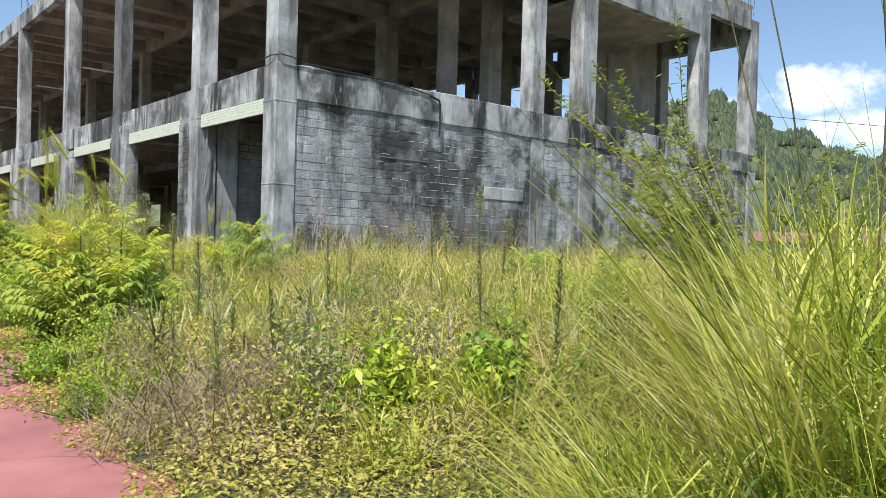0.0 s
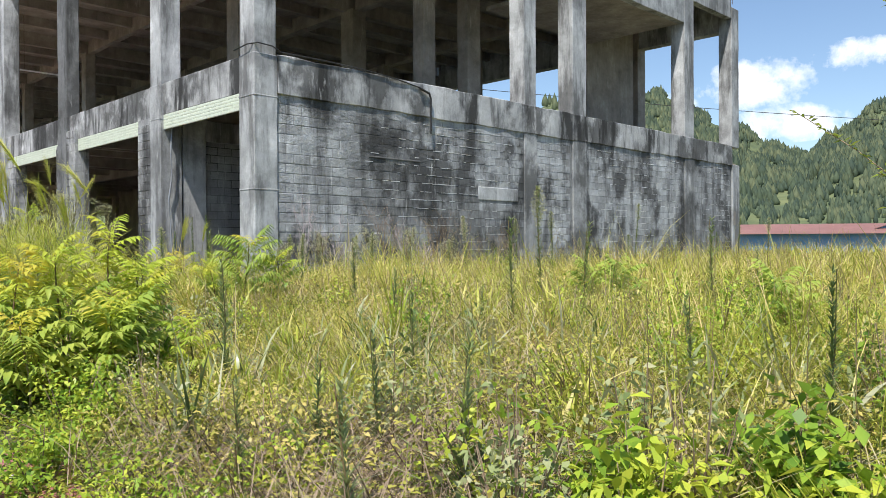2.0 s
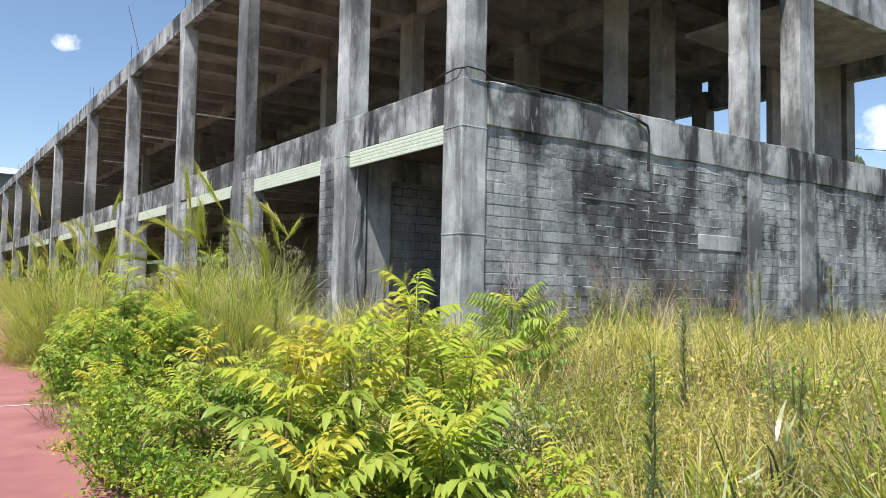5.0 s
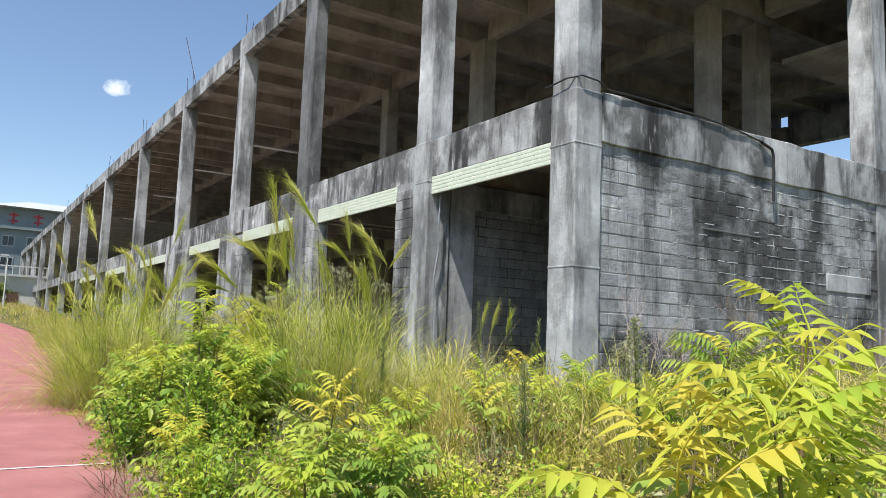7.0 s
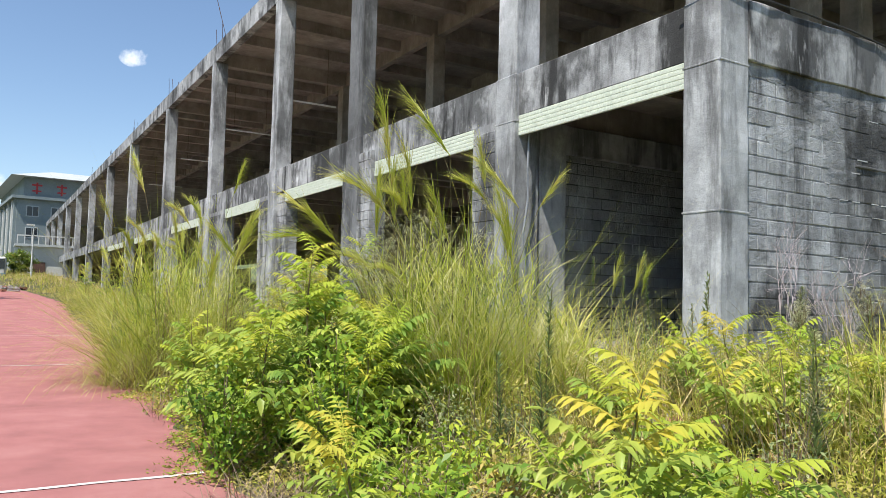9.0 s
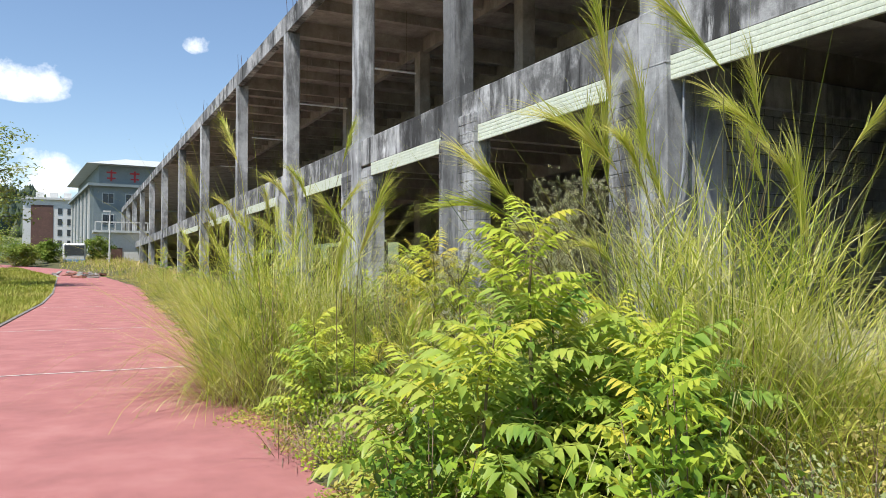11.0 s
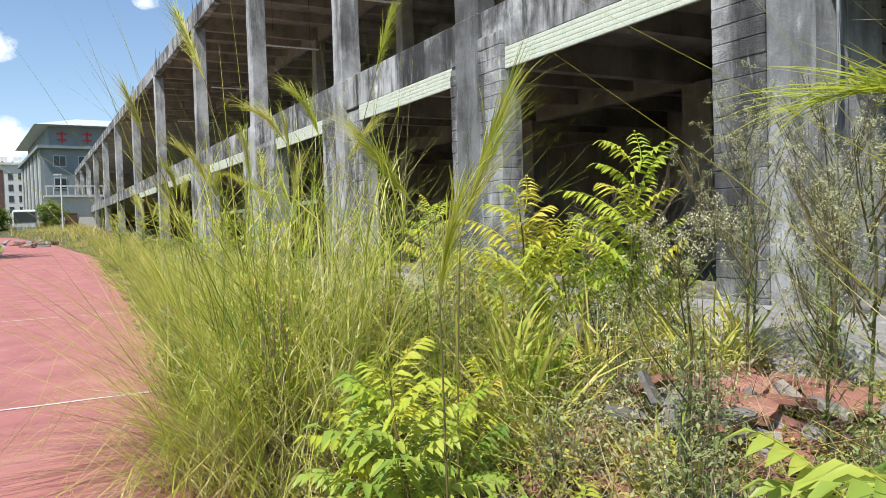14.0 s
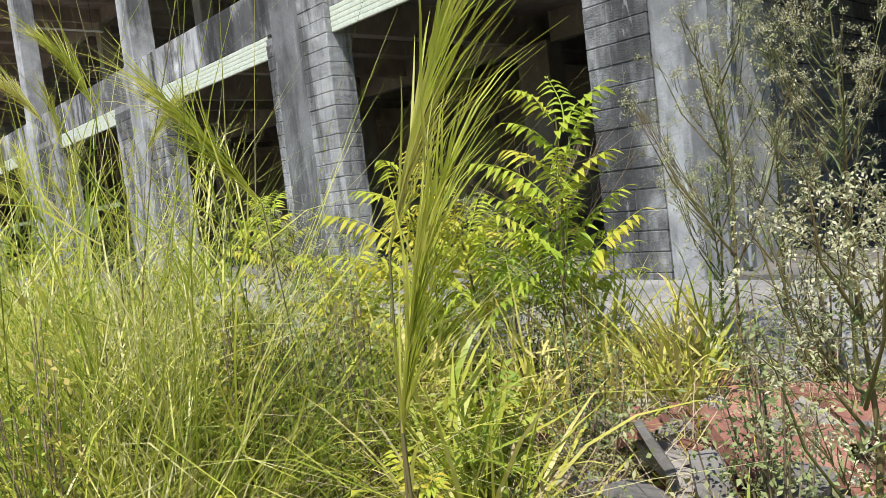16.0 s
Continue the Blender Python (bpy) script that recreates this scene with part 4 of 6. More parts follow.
CL = "big arching clump of yellow-green silvergrass beside the red track"
for i, (x, y, h, rad, n, pl, tall) in enumerate([
        (2.4, 1.0, 1.4, 0.55, 1500, 3, 1.35), (3.1, 1.35, 1.55, 0.65, 1600, 4, 1.3), (1.95, 1.4, 0.75, 0.4, 900, 0, 1), (2.35, 1.85, 0.55, 0.4, 900, 0, 1), (2.8, 0.5, 1.2, 0.5, 1000, 0, 1), (3.9, 1.6, 1.5, 0.7, 1500, 0, 1),
        (4.3, 15.9, 2.15, 1.0, 3600, 9, 1.0), (5.0, 16.6, 1.3, 0.6, 700, 4, 1.5), (4.9, 15.4, 1.2, 0.6, 500, 2, 1.3),
        (3.05, 21.2, 2.6, 1.2, 2900, 3, 0.95), (2.5, 20.5, 1.3, 0.8, 1200, 0, 1), (3.4, 21.7, 1.5, 0.8, 800, 2, 1.45), (3.75, 20.5, 1.1, 0.35, 160, 1, 1.5),
        (3.2, 23.6, 1.4, 0.9, 900, 4, 1.35), (4.2, 24.6, 1.5, 0.8, 800, 4, 1.4), (3.5, 26.5, 1.4, 0.9, 800, 3, 1.3), (4.6, 28.5, 1.6, 0.9, 700, 4, 1.35), (4.0, 31.5, 1.4, 1.0, 700, 3, 1.3), (4.6, 35.5, 1.5, 1.0, 600, 4, 1.4), (4.9, 40, 1.4, 1.1, 500, 3, 1.4), (5.5, 45, 1.5, 1.2, 500, 4, 1.3), (5.2, 51, 1.3, 1.3, 500, 2, 1.3), (5.6, 58, 1.3, 1.4, 500, 2, 1.2), (5.8, 66, 1.3, 1.5, 500, 2, 1.2)]):
    grass_clump(x, y, h, rad, n, pl, 200 + i, CL, 2.6, 0.0095 if y < 3 else 0.0075 if n > 700 else 0.011, tall, 1.5 if n >= 1000 and y > 3 else 1.2, None, 0.3 if y < 3 else 0.12)
TL = "tuft of broad bright-green grass blades growing from rubble"
for i, (x, y, h, n) in enumerate([(4.45, 20.6, 1.15, 60), (4.9, 20.2, 0.9, 50), (5.6, 20.3, 1.0, 60), (5.2, 21.4, 1.0, 50), (5.4, 19.6, 0.8, 40), (3.9, 19.65, 1.25, 40), (4.15, 19.9, 0.9, 40), (7.6, 18.2, 1.2, 50), (6.9, 17.6, 1.0, 50), (3.0, 5.9, 0.6, 60), (3.6, 6.6, 0.7, 60), (2.9, 7.3, 0.6, 50), (4.4, 7.2, 0.8, 60), (4.0, 5.0, 0.6, 60), (3.3, 4.5, 0.5, 50), (5.2, 6.2, 0.9, 60), (2.6, 6.5, 0.5, 50), (3.9, 7.8, 0.7, 50), (5.7, 7.4, 0.8, 50), (6.6, 8.8, 0.8, 50), (7.6, 10.2, 0.9, 50), (4.6, 10.2, 0.7, 50), (2.2, 3.2, 0.4, 50), (2.9, 3.2, 0.5, 60), (3.4, 4.65, 0.75, 30), (3.2, 7.0, 0.5, 30), (3.85, 6.4, 0.5, 30), (3.5, 6.8, 0.45, 30), (4.3, 6.1, 0.55, 30), (2.8, 6.2, 0.55, 30), (3.3, 5.9, 0.5, 30), (4.9, 11.7, 0.8, 60), (3.6, 12.3, 0.5, 60), (4.3, 21.6, 1.0, 50), (6.0, 19.9, 0.9, 50), (5.3, 19.9, 0.6, 40), (4.0, 18.6, 0.5, 30)]):
    grass_clump(x, y, h, 0.28, n * 2, 0, 300 + i, TL, 2.6, 0.022 if y > 17 else 0.015, 1.0, 1.1, TUFT)


# --- broad arching grey-green weed blades in the low growth by the track ---
BROAD = foliage("broad grey-green blade", [(0.06, 0.11, 0.04), (0.15, 0.22, 0.07), (0.30, 0.37, 0.14), (0.5, 0.54, 0.3)], 0.3, 0.3, 2.0)
br = random.Random(12)
for k in range(46):
    x, y = br.uniform(2.2, 5.6), br.uniform(3.4, 8.4)
    if x > float(track_edge(y)) + 0.7:
        grass_clump(x, y, br.uniform(0.45, 0.8), 0.16, br.randint(16, 30), 0, 1400 + k, "low tuft of broad arching grey-green blades", 2.6, 0.021, 1.0, 1.35, BROAD)


# --- horseweed stalks ---
def horse_leaves(h, seed, n, l0=0.11, w=0.011):
    r = np.random.default_rng(seed)
    f = r.uniform(0.12, 1.0, n)
    az = r.uniform(0, 2 * np.pi, n)
    pos = np.stack([0 * f, 0 * f, f * h], 1)
    return blade_arrays(pos, l0 * (1.25 - 0.75 * f) * r.uniform(0.7, 1.2, n), az, r.uniform(0.5, 1.0, n), r.uniform(0.1, 0.8, n), np.full(n, w), 2)


def head_arrays(h, seed, n, wide=0.12, deep=0.4, size=0.02):
    r = np.random.default_rng(seed)
    f = r.uniform(0, 1, n)
    az = r.uniform(0, 2 * np.pi, n)
    d = wide * np.sin(np.pi * np.clip(f * 0.85 + 0.1, 0, 1)) * r.uniform(0.2, 1, n)
    pos = np.stack([d * np.cos(az), d * np.sin(az), h - deep + deep * f + r.normal(0, 0.01, n)], 1)
    way = np.stack([np.cos(az), np.sin(az), r.uniform(0, 1.4, n)], 1)
    a = leaf_arrays(pos, way, np.full(n, size) * r.uniform(0.7, 1.4, n), np.full(n, size * 0.8), 0.3)
    foot = np.stack([0 * f, 0 * f, pos[:, 2] - d * 0.9], 1)
    k = n // 3
    b = blade_arrays(foot[:k], np.linalg.norm(pos[:k] - foot[:k], axis=1), az[:k], np.full(k, 0.8), np.full(k, 0.0), np.full(k, 0.003), 1)
    return a, b


HW_MESH = {}
for h in (0.8, 1.1, 1.5, 1.9):
    pts = [(0.02 * math.sin(5 * s), 0.02 * math.cos(4 * s), h * s) for s in (0, 0.3, 0.6, 1.0)]
    HW_MESH[h] = (fast_mesh("stem", *tube_arrays(pts, 0.007, 0.003, 5), STEM), fast_mesh("foliage", *horse_leaves(h, int(h * 10), int(210 * h), 0.12 if h < 1.2 else 0.085), HORSE), fast_mesh("flower_head", *join_arrays(*head_arrays(h, int(h * 10), 260, 0.085, 0.42, 0.022)), FLUFF))


def horseweed(x, y, h, head, seed, label):
    r = random.Random(seed)
    top = thing("horseweed", label, "weed", "tall weeds in the grass", at=(x, y, gz1(x, y) - 0.03))
    top.rotation_euler = (r.uniform(-0.07, 0.07), r.uniform(-0.07, 0.07), r.uniform(0, 6))
    top.scale = [r.uniform(0.7, 1.15)] * 3
    a, b, c = HW_MESH[h]
    child("stem", a, top)
    child("foliage", b, top)
    if head:
        tagged(child("flower_head", c, top), "pale seed head", kind="stuff")
    return top


HL, HP = "dark green upright weed stalk with narrow leaves", "tall weed stalk with a pale seed head"
for i, (x, y, h, head) in enumerate([(3.75, 6.23, 0.8, 0), (7.24, 7.86, 1.5, 1), (4.1, 10.85, 1.5, 1), (5.47, 6.81, 1.1, 0), (5.45, 7.1, 0.8, 0), (6.7, 6.93, 1.1, 0), (2.47, 5.56, 0.8, 0), (1.95, 4.6, 0.8, 0), (2.04, 5.57, 0.8, 0), (7.0, 15.4, 1.1, 0), (7.2, 15.7, 1.1, 0), (6.8, 16.4, 1.5, 0), (4.6, 12.6, 0.8, 1), (12.4, 14.4, 1.5, 1), (14.5, 14.2, 1.5, 1), (9.9, 14.3, 1.1, 1), (2.5, 4.6, 0.8, 0), (2.75, 5.4, 1.1, 0), (3.1, 7.6, 1.1, 0), (3.9, 3.6, 1.1, 0), (3.8, 4.2, 1.1, 0), (5.8, 9.5, 1.1, 1), (9.6, 11.2, 1.5, 1), (8.3, 6.3, 1.1, 0), (11, 9, 1.5, 1), (13, 12, 1.5, 1), (10.4, 15.2, 1.5, 1), (16, 13.5, 1.5, 1), (19.5, 14, 1.9, 1), (23, 14.5, 1.5, 1), (12.2, 7.4, 1.1, 1), (8.9, 15.6, 1.1, 1), (9.1, 13.2, 1.1, 1), (3.7, 13.9, 0.8, 0), (4.4, 14.7, 1.1, 0), (7.9, 16.9, 1.5, 0), (8.2, 18.3, 1.5, 0), (7.5, 19.2, 1.9, 0), (6.6, 26, 1.1, 1), (3.3, 24.8, 1.5, 1), (14.6, 10.3, 1.1, 1), (6.6, 11.8, 1.1, 1), (5.3, 8.2, 0.8, 0), (17.5, 10.5, 1.5, 0), (20, 11.2, 1.5, 0), (24, 12, 1.5, 1), (3.6, 14.2, 0.8, 0), (2.3, 14.2, 0.8, 0)]):
    horseweed(x, y, h, head, 400 + i, HP if head else HL)


def seed_bush(x, y, h, seed, label, branches=9):
    """A branched weed with many pale tufts, standing among the rubble."""
    r = np.random.default_rng(seed)
    top = thing("flowering_weed", label, "weed", "pale flowering weeds by the rubble", at=(x, y, gz1(x, y) - 0.03))
    child("stem", fast_mesh("stem", *tube_arrays([(0, 0, 0), (0.02, 0.01, h * 0.35), (0.03, -0.02, h * 0.7), (0.02, 0, h)], 0.012, 0.004, 6), STEM), top)
    lv, hd = [], []
    for k in range(branches):
        f = r.uniform(0.4, 0.95)
        a = r.uniform(0, 6.28)
        L = h * (0.5 * (1.1 - f) + 0.1)
        p0 = np.array([0.02, 0, h * f])
        p1 = p0 + np.array([math.cos(a) * L * 0.55, math.sin(a) * L * 0.55, L])
        lv.append(tube_arrays([p0, (p0 + p1) / 2 + np.array([math.cos(a), math.sin(a), 0]) * 0.05, p1], 0.005, 0.002, 4))
        twigs, each = 16, 24
        n = twigs * each
        t = r.uniform(0.35, 1.05, (twigs, 1))
        tip = p0 + (p1 - p0) * t + r.normal(0, 0.055, (twigs, 3)) + np.array([0, 0, 0.03])
        for e, u in zip(tip, t):
            lv.append(tube_arrays([p0 + (p1 - p0) * (u - 0.12), (p0 + (p1 - p0) * u + e) / 2, e], 0.0018, 0.001, 3))
        q = np.repeat(tip, each, 0) + r.normal(0, 0.012, (n, 3))
        hd.append(leaf_arrays(q, r.normal(0, 1, (n, 3)) + np.array([0, 0, 0.6]), r.uniform(0.008, 0.018, n), r.uniform(0.004, 0.008, n), 0.3))
    tagged(child("branchwork", fast_mesh("branchwork", *join_arrays(*lv), STEM), top), kind="stuff")
    child("seed_head", fast_mesh("seed_head", *join_arrays(*hd), FLUFF), top, None, "pale fluffy seed tufts")
    V, Q = horse_leaves(h, seed, 80, 0.12, 0.01)
    V2, Q2 = blade_arrays(np.stack([r.normal(0, 0.12, 70), r.normal(0, 0.12, 70), r.uniform(0.15, 0.7, 70) * h], 1), r.uniform(0.06, 0.14, 70), r.uniform(0, 6.28, 70), r.uniform(0.4, 1.2, 70), r.uniform(0.1, 0.8, 70), np.full(70, 0.011), 2)
    child("foliage", fast_mesh("foliage", *join_arrays((V, Q), (V2, Q2)), HORSE), top)


for i, (x, y, h, b) in enumerate([(4.35, 17.8, 1.65, 13), (4.8, 18.3, 1.2, 9), (5.5, 19.35, 1.9, 14), (5.85, 18.95, 2.0, 14), (6.3, 18.6, 1.7, 12), (6.0, 19.7, 1.3, 10), (6.6, 19.6, 1.4, 10), (5.0, 22.6, 1.3, 9), (6.0, 21.6, 1.2, 9), (3.9, 22.9, 1.5, 9), (3.65, 18.15, 1.3, 7), (10.0, 14.4, 1.1, 9), (11.4, 14.7, 1.2, 9), (12.8, 14.9, 1.1, 9), (9.2, 14.9, 1.0, 8), (8.5, 15.3, 0.8, 8)]):
    seed_bush(x, y, h, 500 + i, "branched weed with pale fluffy seed heads", b)


# --- shrubs ---
def shrub(x, y, h, rad, seed, label, leaves=900, size=0.05, mat=None):
    r = np.random.default_rng(seed)
    top = thing("shrub", label, "shrub", "low shrubs", at=(x, y, gz1(x, y) - 0.03))
    st, lf = [], []
    m = 14
    for k in range(m):
        a = r.uniform(0, 6.28)
        o = rad * math.sqrt(r.uniform(0, 1))
        hh = h * (1.05 - 0.5 * (o / rad) ** 2) * r.uniform(0.75, 1.1)
        p = np.array([(o * math.cos(a) * s ** 0.8, o * math.sin(a) * s ** 0.8, hh * s) for s in (0, 0.3, 0.6, 1.0)])
        st.append(tube_arrays(p, 0.008, 0.002, 4))
        n = leaves // m
        t = r.uniform(0.25, 1.0, n)
        q = np.stack([np.interp(t, (0, 0.3, 0.6, 1.0), p[:, c]) for c in range(3)], 1) + r.normal(0, 0.06, (n, 3))
        lf.append(leaf_arrays(q, r.normal(0, 1, (n, 3)) + np.array([0, 0, 0.15]), size * r.uniform(0.6, 1.4, n), size * 0.5 * r.uniform(0.7, 1.3, n), 0.2))
    child("framework", fast_mesh("framework", *join_arrays(*st), TWIG), top)
    tagged(child("foliage", fast_mesh("foliage", *join_arrays(*lf), mat or SHRUB), top), kind="stuff")


for i, (x, y, h, rad, n, s) in enumerate([(2.5, 14.3, 0.9, 0.4, 1500, 0.06), (2.05, 15.3, 0.8, 0.4, 1200, 0.06), (2.3, 8.8, 0.6, 0.7, 2600, 0.06), (2.8, 8.7, 0.5, 0.6, 1500, 0.06), (4.7, 4.65, 0.55, 0.5, 1700, 0.04), (3.4, 5.4, 0.35, 0.35, 800, 0.035), (2.7, 4.9, 0.3, 0.3, 700, 0.035), (2.2, 5.5, 0.35, 0.35, 800, 0.04), (1.7, 5.7, 0.3, 0.4, 1100, 0.035), (1.35, 5.3, 0.22, 0.3, 900, 0.03), (5.6, 5.0, 0.75, 0.7, 1900, 0.035), (6.2, 4.6, 0.5, 0.6, 1000, 0.035), (1.9, 12.2, 0.7, 0.5, 1500, 0.05), (1.75, 11.0, 0.5, 0.5, 1200, 0.05), (2.3, 13.3, 0.6, 0.5, 1200, 0.05), (2.0, 7.6, 0.5, 0.5, 1300, 0.045), (1.5, 6.6, 0.35, 0.5, 1300, 0.045), (2.6, 3.8, 0.5, 0.4, 700, 0.08), (3.3, 3.4, 0.5, 0.5, 900, 0.08), (2.9, 15.5, 0.6, 0.6, 1600, 0.065), (3.3, 15.6, 0.6, 0.5, 1300, 0.065), (2.55, 18.6, 0.4, 0.35, 900, 0.05), (12.6, 15.7, 1.0, 0.8, 1300, 0.05), (15.5, 15.7, 0.9, 0.8, 1200, 0.05), (9.6, 15.9, 0.6, 0.6, 1000, 0.05), (7.2, 22.3, 0.8, 0.7, 1500, 0.06), (6.7, 24.5, 0.9, 0.8, 1500, 0.06), (7.0, 29, 1.0, 0.9, 1500, 0.07), (3.7, 11.5, 0.5, 0.6, 1200, 0.05), (8.2, 17.0, 0.7, 0.5, 900, 0.05), (1.9, 10.2, 0.4, 0.4, 900, 0.05), (2.4, 17.4, 0.3, 0.4, 800, 0.04)]):
    shrub(x, y, h, rad, 600 + i, "dense low shrub with small dark green leaves", n, s)


MUGWORT = foliage("grey-green weed leaf", [(0.08, 0.14, 0.045), (0.17, 0.25, 0.075), (0.29, 0.37, 0.13), (0.42, 0.46, 0.22)], 0.6, 0.3, 2.0)
for i, (x, y, h, rad) in enumerate([(3.55, 18.0, 0.75, 0.25), (3.9, 18.5, 0.9, 0.25), (4.4, 18.7, 0.95, 0.22), (4.1, 17.5, 0.8, 0.25), (3.7, 19.0, 0.7, 0.3), (4.6, 19.6, 0.8, 0.25), (5.3, 20.2, 0.9, 0.3), (5.7, 21.0, 1.0, 0.3), (4.8, 21.4, 1.1, 0.35), (3.9, 20.9, 1.0, 0.3), (4.3, 22.2, 1.2, 0.35), (5.5, 22.5, 1.1, 0.35), (5.0, 17.7, 0.9, 0.25), (5.6, 18.1, 1.0, 0.25), (6.2, 19.2, 1.0, 0.3), (3.4, 17.3, 0.5, 0.3), (6.3, 22.0, 1.0, 0.3), (6.1, 17.3, 0.9, 0.3), (5.2, 16.0, 0.7, 0.3), (3.4, 14.5, 0.5, 0.3), (4.9, 14.6, 0.6, 0.35), (3.9, 14.3, 0.45, 0.3), (6.0, 15.2, 0.8, 0.35), (6.8, 16.2, 0.9, 0.35), (7.3, 15.6, 0.8, 0.35)]):
    shrub(x, y, h, rad, 820 + i, "bushy grey-green weed growing between the rubble", 900, 0.032, MUGWORT)
sapling(3.0, 16.7, 0.85, 8, 55, GL, 0.0, None, 1.1, 0.4)
sapling(3.25, 17.1, 0.6, 6, 56, GL, 0.0, None, 1.1, 0.4)
wr = random.Random(31)
for k in range(125):
    x, y = wr.uniform(1.9, 11), wr.uniform(2.5, 15.5)
    if x < float(track_edge(y)) + 0.6:
        continue
    shrub(x, y, wr.uniform(0.3, 0.75), wr.uniform(0.2, 0.45), 650 + k, "low leafy weed in the tall grass", 420, wr.uniform(0.03, 0.06), (WEED, MUGWORT, SHRUB, TUFT)[k % 4])
for k in range(26):
    shrub(wr.uniform(2.3, 4.4), wr.uniform(19.9, 23.0), wr.uniform(0.7, 1.4), wr.uniform(0.15, 0.3), 950 + k, "leafy stemmed weed standing in the silvergrass", 500, wr.uniform(0.03, 0.055), (MUGWORT, WEED, LEAF)[k % 3])


def thorn_bush(x, y, h, seed):
    r = np.random.default_rng(seed)
    top = thing("branching_shrub", "open shrub with thin arching branches and small light leaves", "shrub", at=(x, y, gz1(x, y) - 0.03))
    st, lf = [], []
    for k in range(15):
        a = r.normal(2.5, 0.5) if k < 12 else r.uniform(0, 6.28)
        L = h * r.uniform(0.55, 1.15)
        o = L * r.uniform(0.35, 0.75)
        main = np.array([(o * math.cos(a) * s ** 1.4, o * math.sin(a) * s ** 1.4, L * s * (1 - 0.22 * s)) for s in np.linspace(0, 1, 7)])
        runs = [(main, 0.35)]
        for j in range(4):
            i0 = int(r.integers(2, 6))
            d = main[i0] - main[i0 - 1] + r.normal(0, 0.12, 3)
            d = d / np.linalg.norm(d) * L * r.uniform(0.18, 0.32)
            runs.append((main[i0] + np.linspace(0, 1, 7)[:, None] * d, 0.05))
        for p, t0 in runs:
            st.append(tube_arrays(p, 0.007 if t0 > 0.1 else 0.003, 0.0015, 4))
            n = 110 if t0 > 0.1 else 50
            t = r.uniform(t0, 1.0, n)
            q = np.stack([np.interp(t, np.linspace(0, 1, 7), p[:, c]) for c in range(3)], 1)
            az = r.uniform(0, 6.28, n)
            lf.append(leaf_arrays(q, np.stack([np.cos(az), np.sin(az), r.uniform(-0.3, 1.0, n)], 1), r.uniform(0.03, 0.065, n), r.uniform(0.010, 0.02, n), 0.2))
    child("framework", fast_mesh("framework", *join_arrays(*st), TWIG), top)
    child("foliage", fast_mesh("foliage", *join_arrays(*lf), THORN_LEAF), top)


THORN_LEAF = foliage("small light shrub leaf", [(0.12, 0.2, 0.03), (0.26, 0.36, 0.05), (0.42, 0.5, 0.09)], 0.45, 0.4, 1.5)
thorn_bush(4.75, 2.75, 2.1, 1)
thorn_bush(4.3, 2.3, 1.9, 2)


# --- single flowering reeds that bow over the weeds ---
def reed(root, neck, tip, k):
    x, y = root
    z = gz1(x, y) - 0.03
    top = thing("flowering_reed", "single tall grass stalk bowed under a feathery yellow-green plume", "grass stalk", "flowering reeds", at=(x, y, z))
    n = Vector(neck) - Vector((x, y, z))
    way = Vector(tip) - Vector(neck)
    mid = Vector((n.x * 0.25, n.y * 0.25, n.z * 0.62))
    pts = [tuple(2 * s * (1 - s) * mid + s * s * n) for s in np.linspace(0, 1, 8)]
    child("stalk", fast_mesh("stalk", *tube_arrays(pts, 0.006, 0.003, 5), STEM), top)
    zz = (way.normalized() + Vector((0, 0, 0.35))).normalized()
    xx = (way - zz * way.dot(zz)).normalized() if abs(way.normalized().z) < 0.85 else Vector((-0.6, 0.8, 0)).cross(zz).cross(zz).normalized()
    yy = zz.cross(xx)
    m = Matrix.Translation(n) @ Matrix((xx, yy, zz)).transposed().to_4x4() @ Matrix.Scale(way.length / 0.6, 4)
    child("plume", PLUMES[k], top, m, "feathery yellow-green plume")
    for j in range(3):
        a = 2.1 * j + k
        V, Q = blade_arrays(np.array([pts[1 + j]]), np.array([0.7]), np.array([a]), np.array([0.3]), np.array([1.2]), np.array([0.012]), 6)
        child("blade", fast_mesh("blade", V, Q, TUFT), top)


reed((4.3, 17.0), (3.45, 16.95, 1.70), (2.84, 17.05, 1.82), 2)
reed((4.25, 17.2), (3.55, 16.98, 1.74), (2.98, 16.85, 2.14), 1)
reed((4.6, 17.0), (4.05, 17.1, 1.45), (3.6, 17.15, 1.75), 2)
reed((4.5, 16.7), (4.2, 16.75, 1.35), (3.75, 16.6, 1.6), 2)
reed((4.0, 16.3), (3.75, 16.5, 1.75), (3.65, 16.5, 2.4), 0)
reed((4.2, 16.4), (3.95, 16.5, 1.9), (3.75, 16.55, 2.5), 1)
reed((3.02, 18.95), (3.06, 18.92, 1.45), (3.28, 18.85, 2.15), 0)
reed((2.72, 18.5), (2.7, 18.48, 1.2), (2.68, 18.4, 1.68), 1)
reed((6.95, 16.4), (7.0, 16.38, 1.3), (7.05, 16.35, 1.75), 0)
reed((7.25, 17.0), (7.28, 17.02, 1.3), (7.34, 17.05, 1.78), 0)
reed((7.7, 17.0), (7.72, 16.95, 1.3), (7.68, 16.9, 1.7), 1)


# --- dead stems by the gable and the dry bramble ---
PALE_TWIG = foliage("bleached dry twig", [(0.3, 0.27, 0.22), (0.46, 0.43, 0.36), (0.6, 0.57, 0.5)], 0.85, 0.0, 2.0)


